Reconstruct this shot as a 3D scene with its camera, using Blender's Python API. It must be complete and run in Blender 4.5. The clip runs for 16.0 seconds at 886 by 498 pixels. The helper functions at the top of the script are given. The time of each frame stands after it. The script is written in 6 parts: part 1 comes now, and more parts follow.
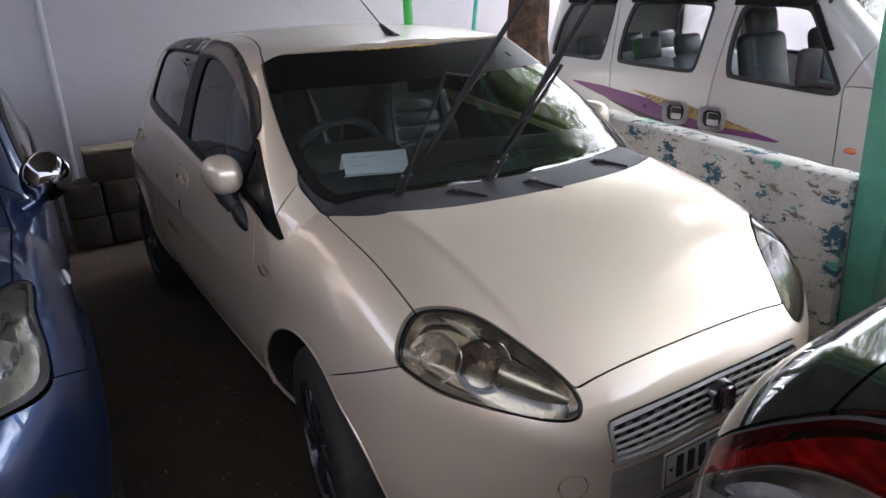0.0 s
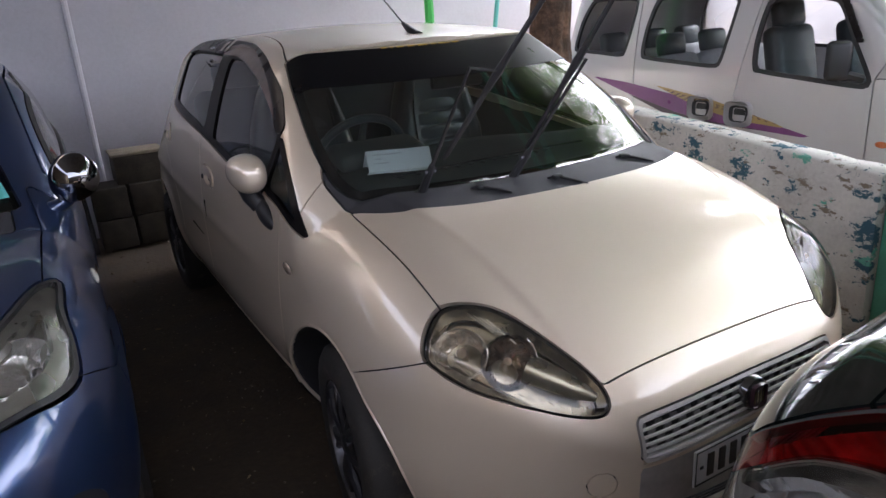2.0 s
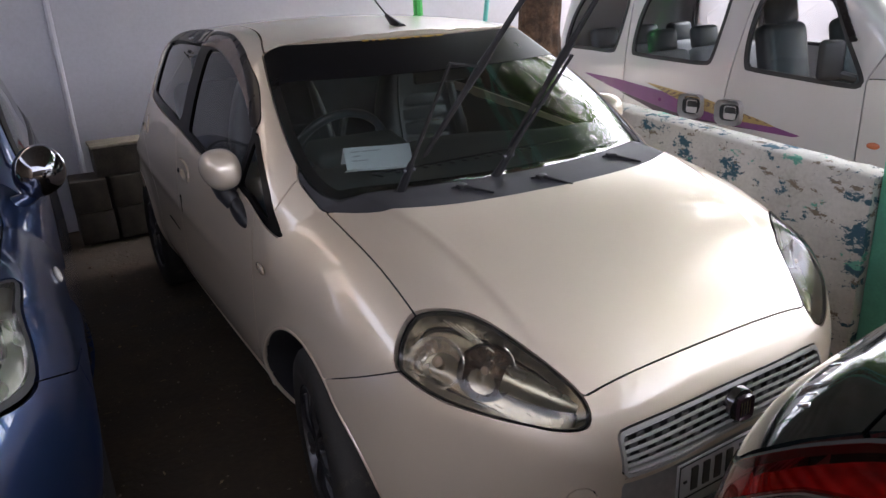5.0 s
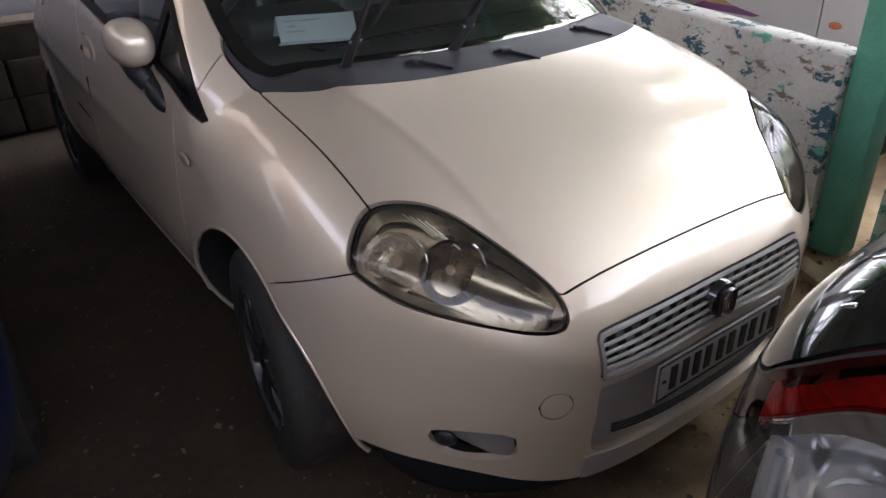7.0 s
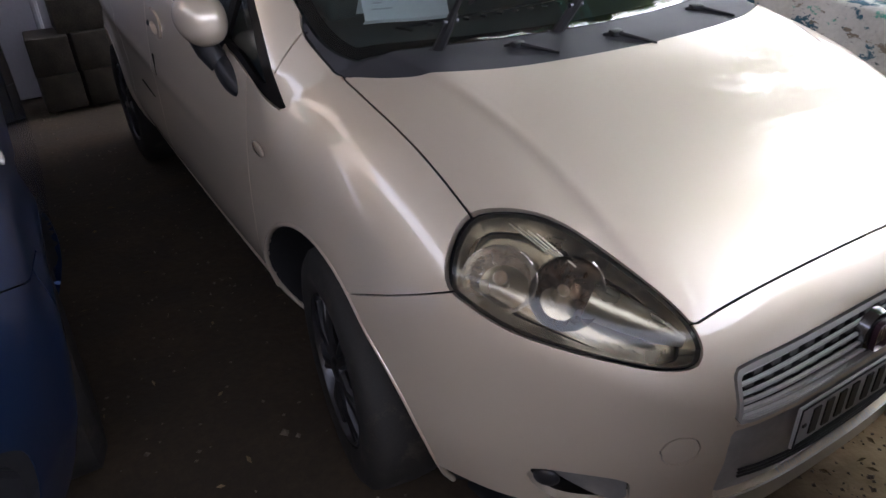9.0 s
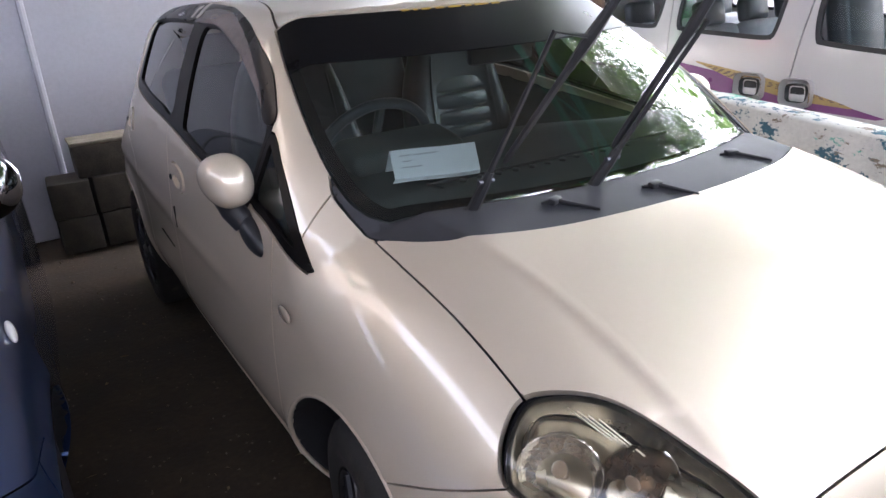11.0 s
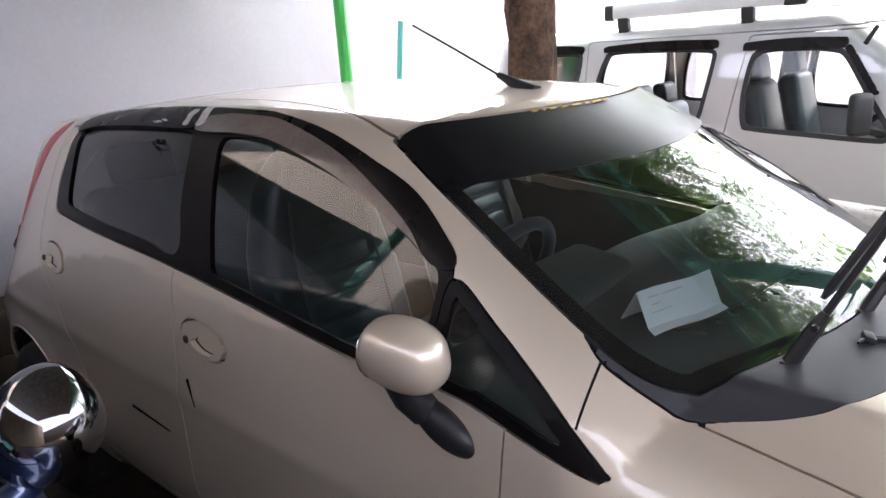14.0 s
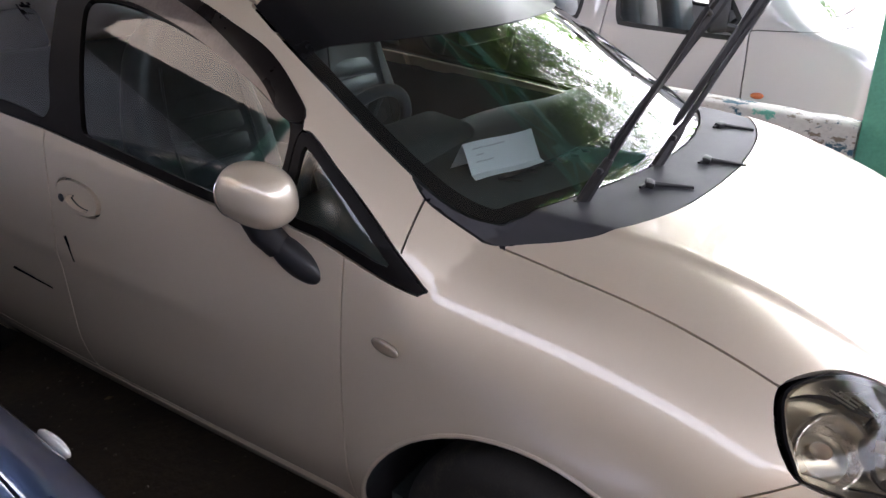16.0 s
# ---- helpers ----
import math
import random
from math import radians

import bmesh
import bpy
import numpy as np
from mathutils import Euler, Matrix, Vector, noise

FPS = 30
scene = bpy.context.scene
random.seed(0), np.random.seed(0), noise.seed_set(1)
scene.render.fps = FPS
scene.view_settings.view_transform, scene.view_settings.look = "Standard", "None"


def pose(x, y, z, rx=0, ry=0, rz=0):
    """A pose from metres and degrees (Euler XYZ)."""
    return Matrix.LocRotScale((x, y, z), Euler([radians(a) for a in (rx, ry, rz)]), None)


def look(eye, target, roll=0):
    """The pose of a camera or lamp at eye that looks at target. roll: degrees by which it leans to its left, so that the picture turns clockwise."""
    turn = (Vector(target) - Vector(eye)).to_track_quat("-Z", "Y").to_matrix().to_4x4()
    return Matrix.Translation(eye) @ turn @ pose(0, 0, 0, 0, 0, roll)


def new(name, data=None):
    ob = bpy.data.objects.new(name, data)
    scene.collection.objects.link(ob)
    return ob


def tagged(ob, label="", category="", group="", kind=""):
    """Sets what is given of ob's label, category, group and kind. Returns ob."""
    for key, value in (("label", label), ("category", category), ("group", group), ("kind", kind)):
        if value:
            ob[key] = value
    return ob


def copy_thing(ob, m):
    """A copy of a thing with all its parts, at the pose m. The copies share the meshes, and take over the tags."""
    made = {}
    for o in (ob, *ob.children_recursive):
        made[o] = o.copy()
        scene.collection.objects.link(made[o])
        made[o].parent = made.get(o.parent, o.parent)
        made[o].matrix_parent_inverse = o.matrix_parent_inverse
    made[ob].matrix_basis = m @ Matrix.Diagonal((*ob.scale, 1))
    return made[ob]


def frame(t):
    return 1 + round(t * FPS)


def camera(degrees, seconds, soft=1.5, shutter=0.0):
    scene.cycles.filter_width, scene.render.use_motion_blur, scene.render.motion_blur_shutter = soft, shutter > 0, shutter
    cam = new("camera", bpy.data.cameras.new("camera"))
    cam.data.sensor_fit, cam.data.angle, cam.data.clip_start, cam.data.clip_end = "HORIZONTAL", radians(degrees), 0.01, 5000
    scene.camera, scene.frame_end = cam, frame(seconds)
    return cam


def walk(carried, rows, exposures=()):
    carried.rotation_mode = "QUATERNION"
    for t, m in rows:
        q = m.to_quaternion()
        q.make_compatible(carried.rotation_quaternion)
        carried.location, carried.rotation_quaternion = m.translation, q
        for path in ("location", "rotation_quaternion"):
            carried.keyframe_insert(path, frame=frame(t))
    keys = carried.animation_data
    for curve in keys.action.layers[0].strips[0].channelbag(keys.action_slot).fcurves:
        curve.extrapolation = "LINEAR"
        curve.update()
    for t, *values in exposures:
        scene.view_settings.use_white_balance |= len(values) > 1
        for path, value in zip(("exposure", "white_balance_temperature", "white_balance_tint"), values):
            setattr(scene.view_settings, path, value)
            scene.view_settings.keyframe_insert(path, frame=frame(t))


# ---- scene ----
cam = camera(64.0, 16.0)
PATH = [
    (0, (-1.404, -0.961, 1.562), (-0.425, 0.651, 0.897), -2.7),
    (0.5, (-1.406, -0.964, 1.554), (-0.411, 0.656, 0.933), -2.4),
    (1, (-1.411, -0.96, 1.556), (-0.443, 0.675, 0.93), -2.8),
    (1.5, (-1.412, -0.952, 1.553), (-0.506, 0.706, 0.899), -3.7),
    (2, (-1.408, -0.952, 1.547), (-0.481, 0.693, 0.888), -3.7),
    (2.5, (-1.409, -0.95, 1.546), (-0.492, 0.693, 0.868), -3.8),
    (3, (-1.404, -0.946, 1.536), (-0.496, 0.665, 0.772), -4.7),
    (3.2, (-1.405, -0.941, 1.535), (-0.491, 0.663, 0.765), -4.7),
    (5.3, (-1.327, -0.896, 1.543), (-0.382, 0.733, 0.871), -2.8),
    (5.5, (-1.32, -0.888, 1.523), (-0.366, 0.706, 0.782), -2.9),
    (6, (-1.293, -0.821, 1.459), (-0.349, 0.677, 0.53), -1.7),
    (6.5, (-1.288, -0.747, 1.45), (-0.274, 0.683, 0.486), -0.6),
    (7, (-1.278, -0.714, 1.451), (-0.264, 0.721, 0.497), -1.7),
    (7.5, (-1.281, -0.682, 1.443), (-0.543, 0.899, 0.465), -4.4),
    (8, (-1.243, -0.625, 1.428), (-0.496, 0.932, 0.418), -3.0),
    (8.5, (-1.256, -0.542, 1.425), (-0.429, 0.904, 0.32), -2.4),
    (9, (-1.26, -0.489, 1.424), (-0.373, 0.993, 0.416), -2.1),
    (9.5, (-1.278, -0.471, 1.47), (-0.367, 1.116, 0.672), -3.5),
    (11.8, (-1.219, -0.01, 1.49), (-0.251, 1.587, 0.773), -4.1),
    (12, (-1.282, 0.11, 1.52), (-0.347, 1.71, 0.767), -6.1),
    (12.5, (-1.356, 0.279, 1.521), (-0.253, 1.801, 0.838), -3.9),
    (13, (-1.39, 0.417, 1.508), (-0.208, 1.909, 0.894), -3.5),
    (13.5, (-1.493, 0.529, 1.522), (-0.154, 1.905, 0.962), -5.9),
    (14, (-1.607, 0.577, 1.535), (-0.165, 1.858, 1.007), -3.9),
    (14.5, (-1.627, 0.527, 1.542), (-0.157, 1.789, 1.047), -3.5),
    (15, (-1.649, 0.435, 1.539), (-0.243, 1.764, 1.033), -4.1),
    (15.5, (-1.672, 0.38, 1.536), (-0.224, 1.643, 0.981), -3.6),
    (16, (-1.698, 0.346, 1.491), (-0.184, 1.383, 0.695), -1.3),
]
walk(cam, [(t, look(eye, target, roll)) for t, eye, target, roll in PATH], exposures=[(0.0, 3.1, 6150, 18), (6.0, 3.05, 6300, 19), (8.5, 3.15, 6150, 19), (9.5, 3.1, 6050, 19), (11.8, 4.15, 6050, 17), (12.5, 4.15, 6100, 18), (13.5, 3.8, 6250, 19), (14.5, 3.65, 6300, 19), (16.0, 3.55, 6300, 19)])

# ---- daylight: hazy bright sky, sun behind the trees ----
world = bpy.data.worlds.new("world")
scene.world = world
world.use_nodes = True
wn = world.node_tree.nodes
sky = wn.new("ShaderNodeTexSky")
sky.sky_type, sky.sun_disc = "NISHITA", False
sky.sun_elevation, sky.sun_rotation = radians(58), radians(70)
sky.air_density, sky.dust_density, sky.ozone_density = 1.0, 4.0, 1.0
wn["Background"].inputs["Strength"].default_value = 0.15
haze = wn.new("ShaderNodeHueSaturation")
haze.inputs["Saturation"].default_value = 0.32
world.node_tree.links.new(sky.outputs[0], haze.inputs["Color"])
world.node_tree.links.new(haze.outputs[0], wn["Background"].inputs["Color"])
sun = new("sun", bpy.data.lights.new("sun", "SUN"))
sun.data.energy, sun.data.angle, sun.data.color = 0.35, radians(30.0), (1.0, 0.97, 0.93)
sun.matrix_basis = look((6, -2.0, 12), (0, 0, 0))


# ---- materials ----
def material(name, color, rough=0.5, metal=0.0, vary=0.15, scale=6.0, bump=0.0, fine=60.0, coat=0.0, dirt=None, spec=0.5):
    """A surface with a base colour that varies at two scales, and fine relief."""
    m = bpy.data.materials.new(name)
    m.use_nodes = True
    n, l = m.node_tree.nodes, m.node_tree.links
    b = n["Principled BSDF"]
    b.inputs["Metallic"].default_value = metal
    b.inputs["Coat Weight"].default_value = coat
    b.inputs["Coat Roughness"].default_value = 0.04
    b.inputs["Specular IOR Level"].default_value = spec
    tc = n.new("ShaderNodeTexCoord")
    big, small = n.new("ShaderNodeTexNoise"), n.new("ShaderNodeTexNoise")
    big.inputs["Scale"].default_value, big.inputs["Detail"].default_value = scale, 4
    small.inputs["Scale"].default_value, small.inputs["Detail"].default_value = fine, 3
    for t in (big, small):
        l.new(tc.outputs["Object"], t.inputs["Vector"])
    mixn = n.new("ShaderNodeMath")
    mixn.operation = "MULTIPLY_ADD"
    l.new(big.outputs[0], mixn.inputs[0])
    mixn.inputs[1].default_value = 0.7
    sm = n.new("ShaderNodeMath")
    sm.operation = "MULTIPLY"
    sm.inputs[1].default_value = 0.3
    l.new(small.outputs[0], sm.inputs[0])
    l.new(sm.outputs[0], mixn.inputs[2])
    ramp = n.new("ShaderNodeValToRGB")
    lo, hi = [c * (1 - vary) for c in color], [min(1, c * (1 + vary)) for c in color]
    ramp.color_ramp.elements[0].position, ramp.color_ramp.elements[1].position = 0.3, 0.7
    ramp.color_ramp.elements[0].color = (*(dirt or lo), 1)
    ramp.color_ramp.elements[1].color = (*hi, 1)
    if dirt:
        e = ramp.color_ramp.elements.new(0.45)
        e.color = (*lo, 1)
    l.new(mixn.outputs[0], ramp.inputs[0])
    l.new(ramp.outputs[0], b.inputs["Base Color"])
    rr = n.new("ShaderNodeMapRange")
    rr.inputs["To Min"].default_value, rr.inputs["To Max"].default_value = max(0.02, rough * 0.8), min(1, rough * 1.2)
    l.new(big.outputs[0], rr.inputs["Value"])
    l.new(rr.outputs[0], b.inputs["Roughness"])
    if bump:
        bp = n.new("ShaderNodeBump")
        bp.inputs["Strength"].default_value, bp.inputs["Distance"].default_value = 1.0, bump
        l.new(mixn.outputs[0], bp.inputs["Height"])
        l.new(bp.outputs[0], b.inputs["Normal"])
    return m


def pane(name, tint, gloss=1.0, rough=0.01, ior=1.5, haze=0.0):
    """Thin glass: tinted see-through, with a mirror share by the angle."""
    m = bpy.data.materials.new(name)
    m.use_nodes = True
    n, l = m.node_tree.nodes, m.node_tree.links
    n.remove(n["Principled BSDF"])
    t, g, mx, fr = (n.new("ShaderNodeBsdf" + k) for k in ("Transparent", "Glossy", "Transparent", "Transparent"))
    n.remove(mx), n.remove(fr)
    mx, fr, mul = n.new("ShaderNodeMixShader"), n.new("ShaderNodeFresnel"), n.new("ShaderNodeMath")
    t.inputs[0].default_value = (*tint, 1)
    g.inputs["Roughness"].default_value = rough
    fr.inputs[0].default_value = ior
    mul.operation, mul.inputs[1].default_value, mul.use_clamp = "MULTIPLY", gloss, True
    l.new(fr.outputs[0], mul.inputs[0])
    l.new(mul.outputs[0], mx.inputs[0])
    clear = t.outputs[0]
    if haze:
        d, hz = n.new("ShaderNodeBsdfDiffuse"), n.new("ShaderNodeMixShader")
        d.inputs[0].default_value = (0.75, 0.70, 0.60, 1)
        hz.inputs[0].default_value = haze
        l.new(clear, hz.inputs[1])
        l.new(d.outputs[0], hz.inputs[2])
        clear = hz.outputs[0]
    l.new(clear, mx.inputs[1])
    l.new(g.outputs[0], mx.inputs[2])
    l.new(mx.outputs[0], n["Material Output"].inputs[0])
    return m


def paint(name, color, metal=0.0, rough=0.35, gloss=0.03):
    m = material(name, color, rough, metal, vary=0.03, scale=2.5, fine=900, coat=0.85)
    m.node_tree.nodes["Principled BSDF"].inputs["Coat Roughness"].default_value = gloss
    m.node_tree.nodes["Principled BSDF"].inputs["Coat IOR"].default_value = 1.8
    return m


M = dict(
    pearl=paint("pearl_white_paint", (0.76, 0.648, 0.51), 0.45, 0.40),
    silver_trim=paint("silver_grey_paint", (0.62, 0.60, 0.58), 0.5, 0.35),
    blue=paint("blue_metallic_paint", (0.034, 0.062, 0.15), 0.75, 0.34),
    black_paint=paint("black_paint", (0.006, 0.009, 0.009), 0.0, 0.12, 0.03),
    silver=paint("silver_metallic_paint", (0.55, 0.525, 0.53), 0.55, 0.42),
    plastic=material("black_plastic", (0.018, 0.018, 0.020), 0.45, vary=0.2, scale=20, bump=0.0006, fine=500),
    cowl=material("grey_black_cowl_plastic", (0.035, 0.035, 0.040), 0.55, vary=0.2, scale=14, bump=0.0006, fine=500),
    visor=material("smoked_visor_acrylic", (0.008, 0.006, 0.006), 0.28, vary=0.2, scale=10, spec=0.12),
    rubber=material("tyre_rubber", (0.022, 0.020, 0.018), 0.75, vary=0.3, scale=18, bump=0.001, fine=200, dirt=(0.05, 0.04, 0.03)),
    alloy=material("dark_alloy", (0.075, 0.075, 0.082), 0.32, 0.8, vary=0.2, scale=14),
    chrome=material("chrome", (0.75, 0.75, 0.77), 0.06, 1.0, vary=0.05),
    reflector=material("lamp_reflector", (0.84, 0.81, 0.77), 0.15, 0.9, vary=0.1, scale=30, bump=0.007, fine=60),
    glass=pane("clear_glass", (0.86, 0.95, 0.92), 1.7, 0.004, 1.55, 0.006),
    tinted=pane("tinted_glass", (0.50, 0.60, 0.58), 1.9, 0.006, 1.55),
    side_glass=pane("side_glass", (0.80, 0.87, 0.85), 1.45, 0.004, 1.52),
    rear_glass=pane("rear_side_glass", (0.58, 0.68, 0.68), 1.5, 0.004, 1.52),
    gloss_black=material("satin_black_trim", (0.006, 0.005, 0.005), 0.32, vary=0.2, scale=14, spec=0.10),
    lens=pane("yellowed_lamp_lens", (0.93, 0.90, 0.82), 1.0, 0.02, 1.45, 0.02),
    clear_lens=pane("clear_lamp_lens", (0.93, 0.95, 0.96), 1.0, 0.02, 1.5, 0.025),
    red_lens=pane("red_lamp_lens", (0.85, 0.03, 0.035), 1.0, 0.03, 1.5),
    leather=material("grey_black_leather", (0.050, 0.061, 0.066), 0.34, vary=0.25, scale=12, bump=0.001, fine=240),
    dash=material("dark_dashboard", (0.050, 0.060, 0.056), 0.6, vary=0.25, scale=12, bump=0.0008, fine=300),
    paper=material("white_paper", (0.80, 0.82, 0.84), 0.8, vary=0.04, scale=10),
    ink=material("grey_ink", (0.52, 0.53, 0.56), 0.8),
    gold=material("yellow_sticker", (0.50, 0.31, 0.05), 0.5),
    film=material("black_film", (0.006, 0.006, 0.007), 0.6, vary=0.2, scale=8, spec=0.04),
    number_white=material("white_number_plate", (0.50, 0.50, 0.51), 0.4, vary=0.05, scale=14),
    number_black=material("black_digits", (0.012, 0.012, 0.014), 0.4),
    badge=material("maroon_badge", (0.055, 0.02, 0.035), 0.3, 0.4, coat=1.0),
    wall=material("white_plaster", (0.55, 0.54, 0.59), 0.85, vary=0.06, scale=1.2, bump=0.002, fine=50, dirt=(0.47, 0.46, 0.50)),
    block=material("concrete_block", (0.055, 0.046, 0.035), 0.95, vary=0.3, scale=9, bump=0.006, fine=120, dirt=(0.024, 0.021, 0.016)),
    green=material("green_post_paint", (0.14, 0.47, 0.34), 0.5, vary=0.15, scale=7, bump=0.001, fine=80, dirt=(0.13, 0.38, 0.28)),
    green_light=material("bright_green_paint", (0.06, 0.55, 0.10), 0.45, vary=0.1),
    teal=material("teal_paint", (0.12, 0.48, 0.44), 0.45, vary=0.1),
    bark=material("tree_bark", (0.16, 0.095, 0.060), 0.95, vary=0.5, scale=9, bump=0.03, fine=40, dirt=(0.05, 0.032, 0.022)),
    tin=material("weathered_roof_sheet", (0.26, 0.235, 0.205), 0.7, 0.1, vary=0.25, scale=3, dirt=(0.14, 0.11, 0.085)),
    timber=material("pale_timber", (0.42, 0.34, 0.23), 0.85, vary=0.25, scale=12, bump=0.002),
)

def flaking_paint():
    """White limewash that has flaked off to blue-green and bare plaster."""
    m = material("flaking_wall_paint", (0.60, 0.58, 0.54), 0.85, vary=0.12, scale=5, bump=0.004, fine=60, dirt=(0.42, 0.40, 0.36))
    n, l = m.node_tree.nodes, m.node_tree.links
    b = n["Principled BSDF"]
    white = b.inputs["Base Color"].links[0].from_socket
    tc = n.new("ShaderNodeTexCoord")
    mp = n.new("ShaderNodeMapping")
    mp.inputs["Scale"].default_value = (1, 1, 1.7)
    l.new(tc.outputs["Object"], mp.inputs["Vector"])
    out = white
    for scale, lo, color, seed in ((6.5, 0.555, (0.035, 0.10, 0.14), 0.0), (5.0, 0.60, (0.12, 0.38, 0.29), 7.3), (9.0, 0.585, (0.20, 0.16, 0.12), 3.1), (22.0, 0.62, (0.10, 0.12, 0.12), 5.7)):
        t = n.new("ShaderNodeTexNoise")
        t.noise_dimensions = "4D"
        t.inputs["W"].default_value, t.inputs["Scale"].default_value, t.inputs["Detail"].default_value, t.inputs["Roughness"].default_value = seed, scale, 8, 0.72
        l.new(mp.outputs[0], t.inputs["Vector"])
        r = n.new("ShaderNodeMapRange")
        r.inputs["From Min"].default_value, r.inputs["From Max"].default_value = lo, lo + 0.012
        l.new(t.outputs[0], r.inputs["Value"])
        mx = n.new("ShaderNodeMix")
        mx.data_type = "RGBA"
        l.new(r.outputs[0], mx.inputs[0])
        l.new(out, mx.inputs[6])
        mx.inputs[7].default_value = (*color, 1)
        out = mx.outputs[2]
    l.new(out, b.inputs["Base Color"])
    return m


def trodden_ground():
    """Dirt floor with daylight put into its colour: dark in the shed, sandy tone towards the yard."""
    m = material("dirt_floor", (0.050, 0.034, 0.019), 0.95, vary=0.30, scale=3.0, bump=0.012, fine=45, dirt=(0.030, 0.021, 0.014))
    n, l = m.node_tree.nodes, m.node_tree.links
    b = n["Principled BSDF"]
    dark = b.inputs["Base Color"].links[0].from_socket
    lit_soil, tc, t, r, mx = (n.new("ShaderNode" + k) for k in ("ValToRGB", "TexCoord", "TexNoise", "MapRange", "Mix"))
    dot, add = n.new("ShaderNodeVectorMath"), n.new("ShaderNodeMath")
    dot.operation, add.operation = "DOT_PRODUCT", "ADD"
    # soil colour pales to the front right, in place of stronger daylight there
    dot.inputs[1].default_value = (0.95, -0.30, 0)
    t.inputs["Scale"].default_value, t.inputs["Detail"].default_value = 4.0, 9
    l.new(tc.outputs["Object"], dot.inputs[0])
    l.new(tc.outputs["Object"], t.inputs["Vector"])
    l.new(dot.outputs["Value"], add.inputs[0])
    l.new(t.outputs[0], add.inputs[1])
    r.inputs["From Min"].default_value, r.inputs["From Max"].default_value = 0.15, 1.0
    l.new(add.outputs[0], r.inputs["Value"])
    lit_soil.color_ramp.elements[0].color, lit_soil.color_ramp.elements[1].color = (0.24, 0.165, 0.09, 1), (0.46, 0.34, 0.20, 1)
    lit_soil.color_ramp.elements[0].position, lit_soil.color_ramp.elements[1].position = 0.35, 0.65
    l.new(t.outputs[0], lit_soil.inputs[0])
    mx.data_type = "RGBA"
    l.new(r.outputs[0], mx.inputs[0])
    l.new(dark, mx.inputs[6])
    l.new(lit_soil.outputs[0], mx.inputs[7])
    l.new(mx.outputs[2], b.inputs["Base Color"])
    return m


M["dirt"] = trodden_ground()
M["lamp_silver"] = material("satin_silver_lamp_housing", (0.42, 0.385, 0.32), 0.26, 0.9, vary=0.3, scale=16, bump=0.0015, fine=40)
M["fog_grey"] = material("dull_grey_plastic", (0.24, 0.23, 0.225), 0.4, 0.4, vary=0.15, scale=20)
M["fog_silver"] = material("dull_silver_plastic", (0.42, 0.405, 0.395), 0.4, 0.4, vary=0.15, scale=20)
M["mortar"] = material("pale_mortar", (0.26, 0.22, 0.165), 0.95, vary=0.3, scale=14, bump=0.005, fine=90)
M["slat_silver"] = material("bright_silver_plastic", (0.80, 0.79, 0.78), 0.3, 0.3, vary=0.08, scale=20)
M["grille_grey"] = material("grey_grille_plastic", (0.22, 0.215, 0.215), 0.4, 0.2, vary=0.15, scale=20)
M["dark_chrome"] = material("dark_chrome", (0.22, 0.22, 0.23), 0.2, 0.9, vary=0.1)
M["sun_film"] = material("satin_black_film", (0.006, 0.006, 0.007), 0.30, vary=0.2, scale=8, spec=0.16)
M["sack"] = material("dirty_woven_sack", (0.075, 0.050, 0.034), 0.8, vary=0.6, scale=11, bump=0.004, fine=90, dirt=(0.02, 0.016, 0.013))
M["flaking"] = flaking_paint()
M["side_wall"] = material("brown_stained_plaster", (0.20, 0.155, 0.11), 0.9, vary=0.15, scale=1.5, bump=0.003, dirt=(0.13, 0.095, 0.065))
M["dark_wall"] = material("dark_plaster", (0.10, 0.085, 0.07), 0.9, vary=0.2, scale=1.5, bump=0.003)
M["cream_wall"] = material("cream_painted_plaster", (0.80, 0.66, 0.52), 0.9, vary=0.05, scale=1.5, bump=0.002)
# brown that paints a reflection along the front visor's lower edge
M["sheen"] = material("visor_sheen_brown", (0.16, 0.125, 0.11), 0.15, vary=0.25, scale=9, fine=120)
M["tape"] = material("peeling_whitish_tape", (0.50, 0.46, 0.43), 0.6, vary=0.3, scale=40, fine=200)
M["bright_wall"] = material("sky_stand_in_white", (0.92, 0.92, 0.91), 0.9, vary=0.03, scale=2)
M["front_wall"] = material("dark_grey_plaster", (0.09, 0.08, 0.07), 0.9, vary=0.2, scale=1.5, bump=0.004)
M["grit"] = material("grit", (0.12, 0.095, 0.07), 0.9, vary=0.4, scale=30)
M["dry_leaf"] = material("dry_leaf", (0.17, 0.12, 0.06), 0.8, vary=0.4, scale=15)
M["purple"] = material("purple_decal", (0.16, 0.035, 0.15), 0.3, coat=0.5)
M["ochre"] = material("gold_decal", (0.36, 0.24, 0.09), 0.3, coat=0.5)
M["dark_decal"] = material("dark_decal", (0.05, 0.02, 0.04), 0.3, coat=0.5)
M["orange"] = material("orange_marker_lens", (0.55, 0.14, 0.05), 0.2, coat=1.0)
M["grey_leather"] = material("pale_grey_seat_cloth", (0.30, 0.32, 0.34), 0.7, vary=0.2, scale=12)
M["white_metal"] = material("white_aluminium", (0.75, 0.75, 0.76), 0.4, 0.2, vary=0.05)
